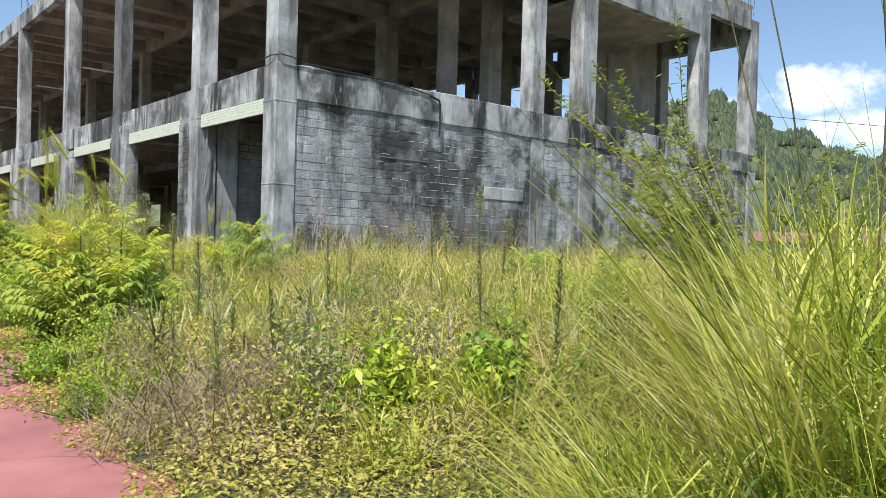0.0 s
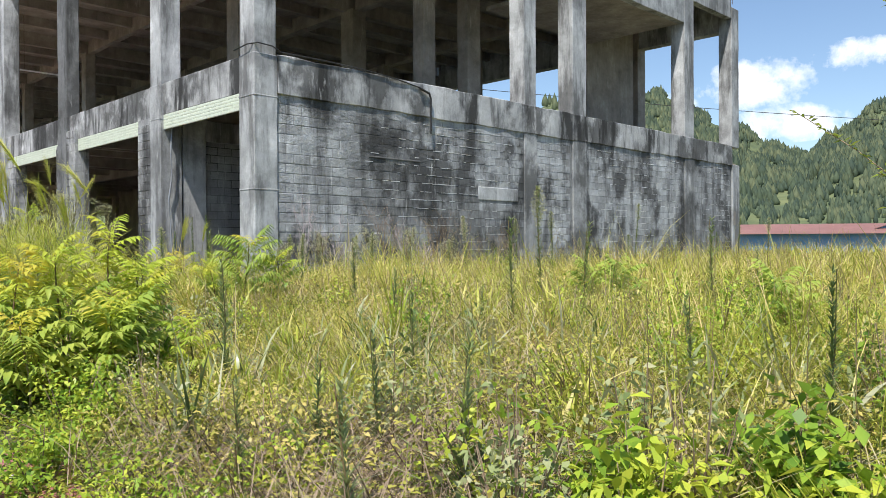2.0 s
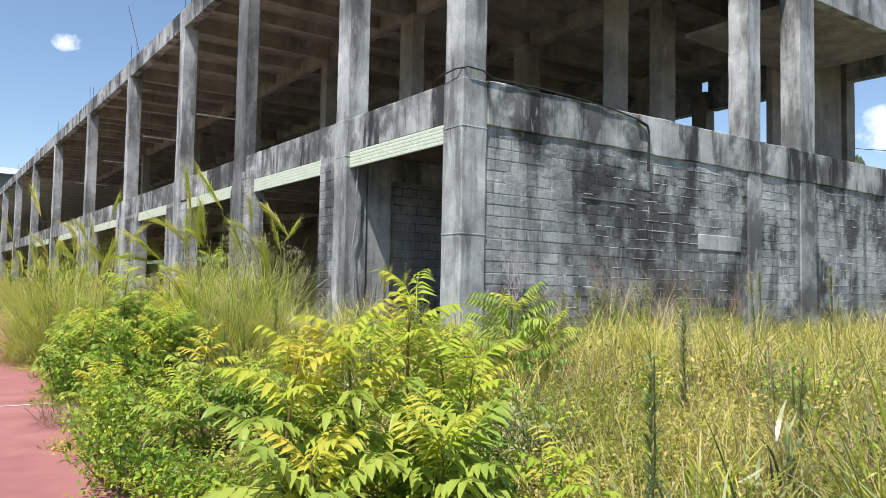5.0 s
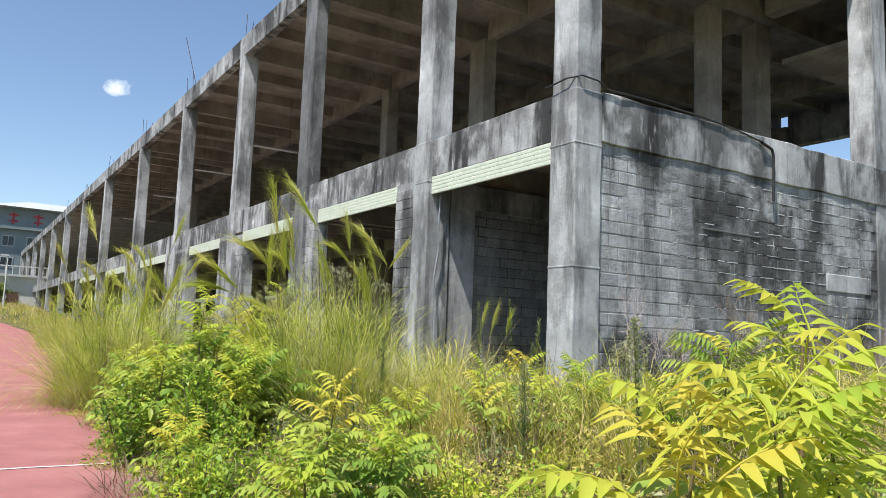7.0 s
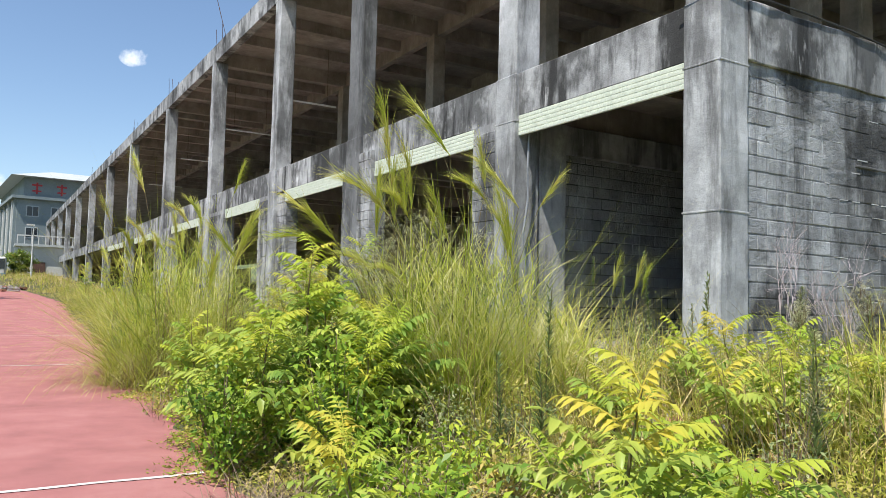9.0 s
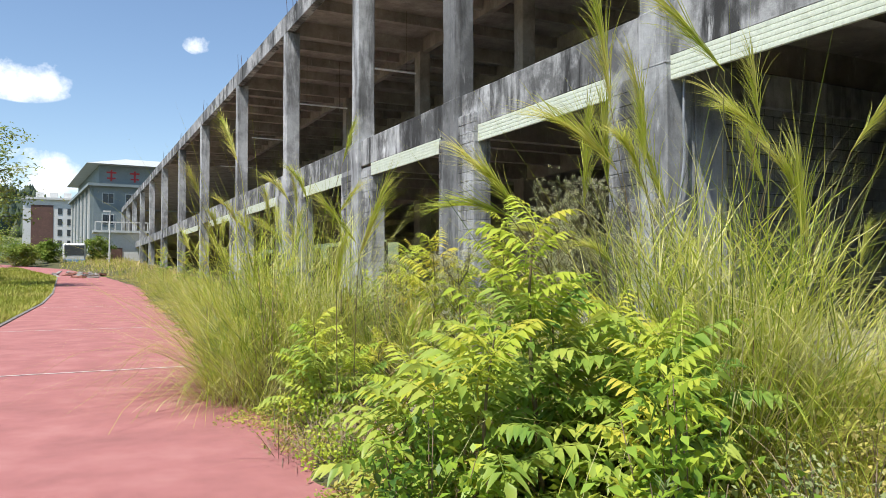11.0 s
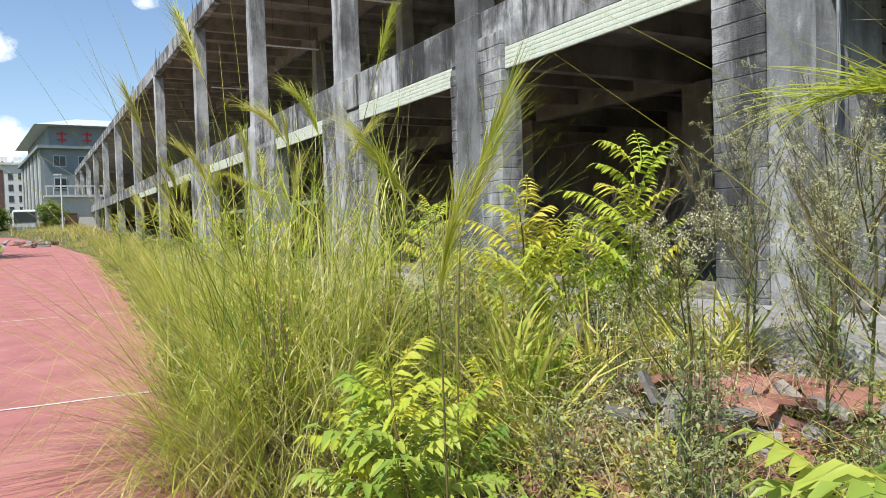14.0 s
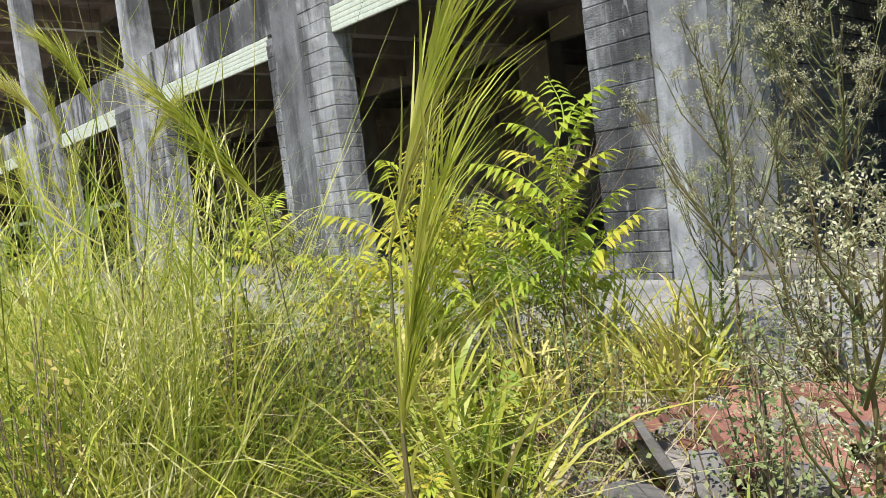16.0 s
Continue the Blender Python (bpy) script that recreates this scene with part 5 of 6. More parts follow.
def dead_weed(x, y, h, seed, flat=1.0, mat=TWIG):
    r = np.random.default_rng(seed)
    segs = []

    def grow(p, d, L, rad, depth):
        q = p + d * L
        segs.append(tube_arrays([p, (p + q) / 2 + r.normal(0, L * 0.04, 3), q], rad, rad * 0.6, 4))
        if depth == 0:
            return
        for _ in range(3):
            dd = d + r.normal(0, 0.45, 3) * np.array([1, flat, 0.7])
            grow(p + d * L * r.uniform(0.45, 1.0), dd / np.linalg.norm(dd), L * r.uniform(0.5, 0.75), rad * 0.6, depth - 1)

    for _ in range(3):
        d = np.array([r.normal(0, 0.2), r.normal(0, 0.15) * flat, 1.0])
        grow(np.zeros(3), d / np.linalg.norm(d), h * 0.5, 0.008, 3)
    me = fast_mesh("dead_weed", *join_arrays(*segs), mat)
    ob = tagged(new("dead_weed", me), "bleached bare branching weed against the gable wall" if mat is PALE_TWIG else "dry brown branching dead weed against the gable wall", "dead plant", "dead weeds by the wall")
    ob.location = (x, y, gz1(x, y) - 0.03)


for i, (x, y, h) in enumerate([(9.75, 16.3, 2.2), (13.3, 15.7, 1.6), (14.3, 15.6, 1.9), (12.2, 15.9, 1.7), (16.2, 15.9, 1.4), (14.8, 15.2, 1.5), (10.6, 16.0, 1.2), (11.05, 15.3, 2.0), (11.8, 15.2, 1.6), (11.0, 13.9, 1.1), (11.4, 14.0, 1.0), (12.9, 15.2, 1.8), (10.2, 15.9, 1.9), (6.0, 20.9, 1.9)]):
    dead_weed(x, y, h, 700 + i, 0.5, PALE_TWIG if i % 3 == 0 else TWIG)


def tangle(cx, cy, rad, n, mat, seed, h=0.35, length=0.45, width=0.006):
    r = np.random.default_rng(seed)
    a, d = r.uniform(0, 6.28, n), rad * np.sqrt(r.uniform(0, 1, n))
    x, y = cx + d * np.cos(a), cy + d * np.sin(a)
    pos = with_z(x, y)
    pos[:, 2] += r.uniform(0, h, n) * (1 - 0.6 * d / rad)
    return blade_arrays(pos, length * r.uniform(0.4, 1.2, n), r.uniform(0, 6.28, n), r.uniform(0.5, 1.6, n), r.uniform(0, 1.0, n), np.full(n, width), 2)


stuff("dry_brush", *join_arrays(tangle(2.45, 4.9, 0.9, 1400, TWIG, 1), tangle(2.9, 5.5, 1.0, 1300, TWIG, 2), tangle(2.2, 6.2, 0.7, 700, TWIG, 3), tangle(1.9, 4.3, 0.8, 1000, TWIG, 4), tangle(3.3, 5.2, 0.8, 500, TWIG, 21), tangle(3.9, 5.6, 0.8, 400, TWIG, 22), tangle(3.0, 20.4, 0.7, 900, TWIG, 5, 0.25), tangle(2.5, 17.9, 0.5, 500, TWIG, 6, 0.1), tangle(2.2, 13.9, 0.6, 900, TWIG, 7, 0.15), tangle(5.2, 19.8, 1.2, 1500, TWIG, 8, 0.3), tangle(6.3, 20.5, 1.2, 1200, TWIG, 9, 0.2)), TWIG, "tangle of dry brown bramble stems", "dry brush")
stuff("straw", *join_arrays(tangle(2.75, 20.7, 0.7, 1500, STRAW, 11, 0.35, 0.6), tangle(3.4, 4.2, 1.6, 1600, STRAW, 12, 0.3, 0.5), tangle(4.5, 6.5, 2.0, 2200, STRAW, 13, 0.4, 0.6), tangle(7, 10, 3.0, 3000, STRAW, 14, 0.5, 0.6), tangle(3.4, 17.6, 1.0, 1200, STRAW, 15, 0.3, 0.5), tangle(4.2, 19.5, 1.5, 2000, STRAW, 16, 0.3, 0.5), tangle(3, 13.2, 1.2, 1200, STRAW, 17, 0.2, 0.4)), STRAW, "dry straw lying between the weeds", "straw")


# --- the grass and low weeds of the whole plot ---
def scatter(n, x0, x1, y0, y1, margin=0.05):
    x, y = rng.uniform(x0, x1, n), rng.uniform(y0, y1, n)
    ragged = 0.18 * np.sin(1.9 * y) + 0.12 * np.sin(4.7 * y + 2)
    ok = (x > track_edge(y) + margin + ragged) & ~((x > 8.6) & (y > 16.5) & (x < 32.4)) & ~((x > 6.2) & (x < 8.7) & (y > 17.0) & (y < 60) & (rng.uniform(0, 1, n) > 0.35))
    return x[ok], y[ok]


def patch(x, y, s, seed):
    return 0.5 + 0.25 * np.sin(x * s + seed) * np.cos(y * s * 1.3 - seed) + 0.25 * np.sin((x + y) * s * 0.7 + 2 * seed)


def grass_layer(n, x0, x1, y0, y1, h, width, seg=3, keep=None, margin=0.1, lean=1.0):
    x, y = scatter(n, x0, x1, y0, y1, margin)
    k = patch(x, y, 0.9, 1.0)
    sel = rng.uniform(0, 1, len(x)) < (0.35 + 0.8 * k if keep is None else keep)
    x, y, k = x[sel], y[sel], k[sel]
    m = len(x)
    edge = np.clip((x - track_edge(y)) / 2.2, 0.25, 1.0)
    az = np.where(rng.uniform(0, 1, m) < 0.3, rng.normal(2.9, 0.9, m), rng.uniform(0, 6.28, m))
    return blade_arrays(with_z(x, y), h * edge * (0.32 + 0.95 * k) * rng.uniform(0.55, 1.25, m), az, np.abs(rng.normal(0, 0.35, m)) * lean, rng.uniform(0.1, 1.9, m) * lean, width * rng.uniform(0.7, 1.4, m), seg)


def tuft_layer(n, per, x0, x1, y0, y1, h, width, seg=4):
    """Grass in tufts: each tuft's blades lean one way and arch over, and tufts differ in height."""
    x, y = scatter(n, x0, x1, y0, y1, 0.35)
    k = patch(x, y, 0.9, 1.0)
    sel = rng.uniform(0, 1, len(x)) < 0.25 + 0.9 * k
    x, y, k = x[sel], y[sel], k[sel]
    m = len(x)
    hh = h * (0.3 + 0.95 * k) * rng.uniform(0.45, 1.35, m) * np.clip((x - track_edge(y)) / 2.0, 0.3, 1.0)
    way, spread = rng.uniform(0, 6.28, m), rng.uniform(0.05, 0.14, m)
    i = np.repeat(np.arange(m), per)
    q = len(i)
    px, py = x[i] + rng.normal(0, 1, q) * spread[i], y[i] + rng.normal(0, 1, q) * spread[i]
    az = np.where(rng.uniform(0, 1, q) < 0.45, way[i] + rng.normal(0, 0.7, q), rng.uniform(0, 6.28, q))
    return blade_arrays(with_z(px, py), hh[i] * rng.uniform(0.5, 1.15, q), az, np.abs(rng.normal(0.12, 0.3, q)), rng.uniform(0.4, 2.4, q), width * rng.uniform(0.5, 1.3, q), seg)


stuff("tufted_grass", *join_arrays(
    tuft_layer(1100, 16, 2.0, 7.5, 1, 10, 0.58, 0.007, 5),
    tuft_layer(1500, 14, 5, 13, 3, 16.4, 0.95, 0.009, 4),
    tuft_layer(1400, 10, 11, 32, 0, 16.4, 1.05, 0.018, 4),
    tuft_layer(500, 14, 2.4, 6.5, 10, 17, 0.5, 0.008, 4)), TUFT, "arching tufts of light green grass all over the plot", "grass")
stuff("tall_grass", *join_arrays(
    grass_layer(10000, 1.5, 7.5, -2, 9.5, 0.48, 0.0055, 4, lean=1.3),
    grass_layer(22000, 4.5, 14, 2, 16.5, 0.85, 0.0075, 4, lean=1.25),
    grass_layer(17000, 12, 34, -2, 16.5, 1.0, 0.017, 3, lean=1.2),
    grass_layer(9000, 8, 24, -8, 6, 0.95, 0.018, 3),
    grass_layer(7000, 30, 70, -25, 30, 1.0, 0.06, 3)), GRASS, "waist-high yellow-green grass covering the plot before the gable", "grass")
stuff("verge_grass", *join_arrays(
    grass_layer(9000, 1.5, 6.8, 9, 17, 0.4, 0.008, 3, margin=0.3),
    grass_layer(10000, 2, 7.0, 17, 30, 0.5, 0.009, 3, margin=0.3),
    grass_layer(12000, 2.5, 8, 28, 75, 0.75, 0.02, 3, margin=0.3),
    grass_layer(4000, 0, 8, 75, 140, 0.8, 0.05, 2, keep=1.0)), GRASS, "unkempt grass along the track's edge", "grass")


def seed_heads(n, x0, x1, y0, y1, h):
    x, y = scatter(n, x0, x1, y0, y1, 0.5)
    m = len(x)
    pos = with_z(x, y)
    az = rng.normal(2.9, 0.7, m)
    return blade_arrays(pos, h * rng.uniform(0.8, 1.25, m), az, rng.uniform(0, 0.2, m), rng.uniform(0.3, 1.4, m), np.full(m, 0.006), 5)


stuff("seeding_grass", *join_arrays(seed_heads(1000, 3, 12, 2, 16, 1.0), seed_heads(1100, 10, 30, 4, 16, 1.2)), STRAW, "thin straw-coloured seeding grass stalks over the field", "grass")


def leaf_layer(n, x0, x1, y0, y1, h, size, margin=0.0):
    x, y = scatter(n, x0, x1, y0, y1, margin)
    m = len(x)
    pos = with_z(x, y)
    edge = np.clip((x - track_edge(y)) / 0.8, 0.15, 1.0)
    pos[:, 2] += 0.03 + h * edge * rng.uniform(0, 1, m) ** 1.2 * (0.3 + patch(x, y, 1.4, 3.0))
    return leaf_arrays(pos, rng.normal(0, 1, (m, 3)) * np.array([1, 1, 0.45]) + np.array([0, 0, 0.2]), size * rng.uniform(0.5, 1.5, m), size * 0.55 * rng.uniform(0.6, 1.3, m), 0.2)


stuff("undergrowth", *join_arrays(
    leaf_layer(60000, 0.9, 5.5, 0, 9, 0.44, 0.034),
    leaf_layer(16000, 0.4, 2.2, 0, 10, 0.22, 0.032, -0.15),
    leaf_layer(9000, 1.4, 3.2, 10, 20, 0.2, 0.032, -0.12),
    leaf_layer(40000, 1.3, 6.5, 8.5, 17, 0.28, 0.042),
    leaf_layer(36000, 1.6, 6.5, 16.5, 24, 0.3, 0.036),
    leaf_layer(26000, 5, 14, 2, 16.5, 0.6, 0.05),
    leaf_layer(12000, 2.5, 8, 23, 60, 0.5, 0.09)), WEED, "dense low weeds and creepers covering the ground", "weeds")

# --- rubble: broken bricks, roof tiles and concrete lumps ---
BRICK = speckled("broken red brick", [(0.12, 0.06, 0.048), (0.28, 0.125, 0.095), (0.44, 0.24, 0.19)], 2.2, 0.9, 40, 0.5)
LUMP = weathered("broken concrete", 0.26, 0.1, 0.5, 50, 0.06, island=0.3)


def chunk(x, y, z, sx, sy, sz, mat, name, label, category, group, seed):
    r = random.Random(seed)
    bm = box(-sx / 2, sx / 2, -sy / 2, sy / 2, -sz / 2, sz / 2, 0.0)
    bmesh.ops.subdivide_edges(bm, edges=bm.edges[:], cuts=1, use_grid_fill=True)
    for v in bm.verts:
        k = min(sx, sy, sz)
        v.co += Vector((r.uniform(-1, 1), r.uniform(-1, 1), r.uniform(-1, 1))) * k * 0.16
    me = bpy.data.meshes.new(name)
    bm.to_mesh(me)
    bm.free()
    me.materials.append(mat)
    ob = tagged(new(name, me), label, category, group)
    ob.location = (x, y, z)
    ob.rotation_euler = (r.uniform(-0.5, 0.5), r.uniform(-0.5, 0.5), r.uniform(0, 6.28))


rr = random.Random(77)
for k in range(215):
    if k < 95:
        x, y = rr.gauss(4.85, 0.6), rr.gauss(19.1, 0.55)
    elif k < 125:
        x, y = rr.gauss(4.2, 0.7), rr.gauss(20.6, 0.8)
    elif k < 155:
        x, y = rr.gauss(5.1, 0.5), rr.gauss(14.2, 0.45)
    elif k < 172:
        x, y = rr.gauss(3.5, 0.35), rr.gauss(18.5, 0.4)
    else:
        x, y = rr.uniform(3.2, 6.0), rr.uniform(12.6, 18.0)
    z = gz1(x, y) + (0.08 * math.exp(-((x - 4.95) ** 2 + (y - 19.1) ** 2)) if k < 95 else 0.0) + rr.uniform(0, 0.05)
    if k % 3:
        chunk(x, y, z + 0.02, rr.uniform(0.1, 0.26), rr.uniform(0.08, 0.16), rr.uniform(0.03, 0.07), BRICK, "broken_brick", "broken terracotta brick lying in the rubble among weeds", "brick", "broken bricks", k)
    else:
        chunk(x, y, z + 0.02, rr.uniform(0.12, 0.28), rr.uniform(0.1, 0.2), rr.uniform(0.05, 0.09), LUMP, "concrete_lump", "broken lump of pale concrete in the rubble", "rubble", "concrete lumps", k)
for k, (x, y) in enumerate([(5.6, 18.75), (5.55, 19.45), (5.0, 19.75), (5.85, 19.1), (4.1, 19.35)]):
    chunk(x, y, gz1(x, y) + 0.1, rr.uniform(0.3, 0.42), rr.uniform(0.2, 0.3), 0.045, BRICK if k % 3 < 2 else LUMP, "broken_tile", "large broken terracotta paving tile lying on the rubble" if k % 3 < 2 else "broken grey paving tile leaning in the rubble", "tile", "broken tiles", 950 + k)
def slab(x, y, z, sx, sy, sz, tilt, mat, label, seed):
    """A flat broken tile or slab, its edges chipped, laid or leaning on the heap."""
    r = random.Random(seed)
    bm = bmesh.new()
    n = 11
    rings = [[], []]
    for i in range(n):
        a = 6.283 * i / n
        k = 1 / max(abs(math.cos(a)), abs(math.sin(a))) * r.uniform(0.82, 1.0)
        for ring, zz in zip(rings, (-sz / 2, sz / 2)):
            ring.append(bm.verts.new((sx / 2 * k * math.cos(a) * r.uniform(0.96, 1.0), sy / 2 * k * math.sin(a), zz + r.uniform(-0.004, 0.004))))
    bm.faces.new(rings[1])
    bm.faces.new(rings[0][::-1])
    for i in range(n):
        bm.faces.new((rings[0][i], rings[0][(i + 1) % n], rings[1][(i + 1) % n], rings[1][i]))
    ob = tagged(part("broken_tile", bm, mat, None), label, "tile", "broken tiles")
    ob.location = (x, y, z)
    ob.rotation_euler = tilt


SLATE = weathered("dark grey tile", 0.17, 0.05, 0.3, 50, 0.05)
RED_TILE, GREY_TILE = "broken terracotta paving tile lying on the rubble heap", "grey broken tile leaning on the rubble heap"
for k in range(34):
    x, y = rr.gauss(4.75, 0.45), rr.gauss(19.0, 0.4)
    chunk(x, y, gz1(x, y) + rr.uniform(0.0, 0.05), rr.uniform(0.14, 0.28), rr.uniform(0.1, 0.18), rr.uniform(0.05, 0.09), (BRICK, BRICK, LUMP)[k % 3], "broken_brick" if k % 3 < 2 else "concrete_lump", "broken terracotta brick lying in the rubble heap" if k % 3 < 2 else "broken lump of pale concrete in the rubble", "brick" if k % 3 < 2 else "rubble", "broken bricks" if k % 3 < 2 else "concrete lumps", 1300 + k)
hz = gz1(4.7, 18.9) + 0.16
for k, (x, y, z, sx, sy, sz, tilt, mat) in enumerate([
        (4.80, 18.78, 0.09, 0.36, 0.30, 0.05, (0.12, -0.1, 0.5), BRICK), (4.55, 18.70, 0.02, 0.40, 0.22, 0.03, (0.05, 0.06, 0.2), LUMP), (4.53, 18.72, 0.06, 0.40, 0.20, 0.03, (0.02, 0.08, 0.3), BRICK), (4.56, 18.70, 0.10, 0.38, 0.20, 0.03, (0.06, 0.03, 0.1), SLATE),
        (4.56, 19.28, 0.14, 0.30, 0.26, 0.035, (1.05, 0.3, 0.6), SLATE), (4.68, 18.98, 0.12, 0.11, 0.34, 0.06, (0.5, 0.1, -0.4), BRICK), (4.42, 18.95, 0.08, 0.14, 0.40, 0.05, (0.35, 0.0, -0.9), LUMP), (4.95, 19.15, 0.12, 0.3, 0.24, 0.04, (0.5, -0.3, 1.2), BRICK), (5.15, 18.8, 0.08, 0.3, 0.28, 0.05, (0.1, 0.2, 0.9), BRICK), (4.3, 19.2, 0.04, 0.28, 0.2, 0.04, (0.3, 0.2, 0.2), SLATE), (4.75, 19.45, 0.12, 0.32, 0.24, 0.04, (-0.5, 0.2, 0.4), BRICK), (5.3, 19.2, 0.08, 0.34, 0.26, 0.05, (0.2, -0.2, 0.3), BRICK)]):
    slab(x, y, hz + z, sx, sy, sz, tilt, mat, RED_TILE if mat is BRICK else GREY_TILE, 1500 + k)
for k, (x, y) in enumerate([(6.1, 20.6), (6.3, 21.6), (6.0, 22.6), (5.9, 23.6), (6.4, 19.4), (6.0, 24.8)]):
    chunk(x, y, 0.36, 0.75, 1.0, 0.12, APRON, "concrete_slab", "broken pale concrete slab at the edge of the apron", "slab", "broken slabs", 900 + k)

# ---- distance ----
# hill and conifer colours are shifted bluer to paint in distance haze
HAZY_HILL = speckled("wooded hillside with painted haze", [(0.05, 0.075, 0.04), (0.10, 0.13, 0.055), (0.2, 0.215, 0.09)], 0.012, 0.95, 0.15, 0.3, spread=0.35)
HAZY_WOOD = foliage("far conifers with painted haze", [(0.022, 0.042, 0.026), (0.038, 0.066, 0.036), (0.065, 0.098, 0.045), (0.11, 0.14, 0.06)], 0.8, 0.0, 0.03)
TEAL = speckled("grey-green render", [(0.17, 0.21, 0.22), (0.22, 0.265, 0.275), (0.27, 0.31, 0.31)], 0.3, 0.85, 6)
WHITE = speckled("white render", [(0.6, 0.6, 0.58), (0.72, 0.72, 0.7)], 0.3, 0.8, 5)
ROOFT = speckled("pale grey roof sheet", [(0.42, 0.45, 0.46), (0.52, 0.55, 0.55)], 0.5, 0.6, 8)
DARKGLASS = speckled("dark window glass", [(0.02, 0.025, 0.03), (0.05, 0.06, 0.07)], 0.4, 0.15, 3, 0.0)
REDPAINT = speckled("red lettering", [(0.45, 0.03, 0.04), (0.55, 0.05, 0.06)], 1, 0.6, 9)
REDROOF = speckled("faded red sheet roof", [(0.20, 0.10, 0.085), (0.30, 0.15, 0.13)], 0.4, 0.6, 8)
BLUE = speckled("blue sheet wall", [(0.10, 0.26, 0.48), (0.18, 0.36, 0.6)], 0.4, 0.6, 8)
BROWN = speckled("brown tiled wall", [(0.10, 0.055, 0.045), (0.17, 0.09, 0.07)], 0.5, 0.8, 6)


def ridge_deg(az):
    return np.interp(az, [-70, -30, 0, 8, 11, 15, 18, 19.5, 22, 26, 28, 34, 45, 60, 80, 90, 96, 110, 150, 200, 260], [5, 7, 9, 9.8, 9.5, 8.6, 7.2, 6.1, 6.6, 8.9, 10.2, 10.5, 9, 7, 4, 4.4, 5.6, 6, 5, 5, 5])


def hill_z(az, rad):
    f = np.clip((rad - 260) / 1000, 0, 1)
    top = np.tan(np.radians(ridge_deg(az))) * 1260
    rough = 1 + 0.05 * np.sin(az * 0.9) * np.sin(rad * 0.012) + 0.03 * np.sin(az * 2.3 + rad * 0.008)
    rise = np.where(rad <= 1260, f ** 1.25, 1 - 0.25 * np.clip((rad - 1260) / 700, 0, 1))
    return 1.5 + top * rise * rough - 2.5 * (f <= 0)


azs, rads = np.linspace(-70, 260, 260), np.concatenate([np.linspace(250, 1260, 46), np.linspace(1330, 1960, 6)])
A, Rr = np.meshgrid(azs, rads, indexing="ij")
Hz = hill_z(A, Rr)
nr = len(rads)
I, J = np.meshgrid(np.arange(len(azs) - 1), np.arange(nr - 1), indexing="ij")
q = (I * nr + J).ravel()
HV = np.stack([Rr * np.cos(np.radians(A)), Rr * np.sin(np.radians(A)), Hz], 2).reshape(-1, 3)
tagged(new("backdrop", fast_mesh("backdrop", HV, np.stack([q, q + nr, q + nr + 1, q + 1], 1), HAZY_HILL)), "green wooded hills round the valley, haze in their colour", "hill", kind="structure")


def cone_trees(n, a0, a1, r0, r1, h):
    az, rad = rng.uniform(a0, a1, n), rng.uniform(r0, r1, n)
    clump = np.sin(az * 1.7) * np.sin(rad * 0.016) + 0.6 * np.sin(az * 4.1 + rad * 0.011)
    ok = clump + rng.normal(0, 0.45, n) > -0.25
    az, rad = az[ok], rad[ok]
    m = len(az)
    x, y, z = rad * np.cos(np.radians(az)), rad * np.sin(np.radians(az)), hill_z(az, rad) - 0.5
    hh = h * rng.uniform(0.55, 1.3, m)
    ww = hh * rng.uniform(0.2, 0.36, m)
    sides = 5
    a = np.arange(sides) * 2 * np.pi / sides
    levels = [(0.05, 0.75), (0.3, 1.0), (0.62, 0.55), (1.0, 0.03)]
    V = np.zeros((m, len(levels), sides, 3))
    for k, (f, w) in enumerate(levels):
        jit = rng.uniform(0.7, 1.3, (m, sides))
        V[:, k, :, 0] = x[:, None] + ww[:, None] * w * jit * np.cos(a)
        V[:, k, :, 1] = y[:, None] + ww[:, None] * w * jit * np.sin(a)
        V[:, k, :, 2] = (z + hh * f)[:, None] + hh[:, None] * rng.uniform(-0.05, 0.05, (m, sides))
    k, j = np.meshgrid(np.arange(len(levels) - 1), np.arange(sides), indexing="ij")
    q0, q1 = (k * sides + j).ravel(), (k * sides + (j + 1) % sides).ravel()
    Q = np.stack([q0, q1, q1 + sides, q0 + sides], 1)[None] + (np.arange(m) * sides * len(levels))[:, None, None]
    return V.reshape(-1, 3), Q.reshape(-1, 4)


stuff("far_woods", *join_arrays(cone_trees(11000, 7, 31, 600, 1290, 11), cone_trees(1600, 8, 26, 480, 700, 8), cone_trees(2200, 8, 26, 320, 540, 5), cone_trees(1500, 31, 84, 700, 1290, 16), cone_trees(1800, 86, 104, 500, 1290, 14)), HAZY_WOOD, "dark conifer woods on the hillsides", "woods")


def local_box(name, b, mat, parent, label="", bevel=0.0):
    return part(name, box(*b, bevel), mat, parent, label)


# grey-green hall with pilasters and a hipped attic roof
hall = thing("hall_building", "grey-green rendered multi-storey building with pilasters and a pale hipped roof", "building", at=(4.6, 158, 0))
hall.rotation_euler = (0, 0, radians(4.1))
local_box("wall", (0, 24, 0, 42, 0, 16.4), TEAL, hall)
local_box("cornice", (-0.9, 24.9, -0.9, 42.9, 16.4, 16.9), TEAL, hall)
local_box("attic_wall", (1.0, 23, 1.0, 41, 16.9, 20.3), TEAL, hall)
bm = bmesh.new()
lo = [bm.verts.new(p) for p in ((-1.2, -1.2, 20.3), (25.2, -1.2, 20.3), (25.2, 43.2, 20.3), (-1.2, 43.2, 20.3))]
hi = [bm.verts.new(p) for p in ((6, 6, 22.3), (18, 6, 22.3), (18, 36, 22.3), (6, 36, 22.3))]
bm.faces.new(hi)
bm.faces.new(lo[::-1])
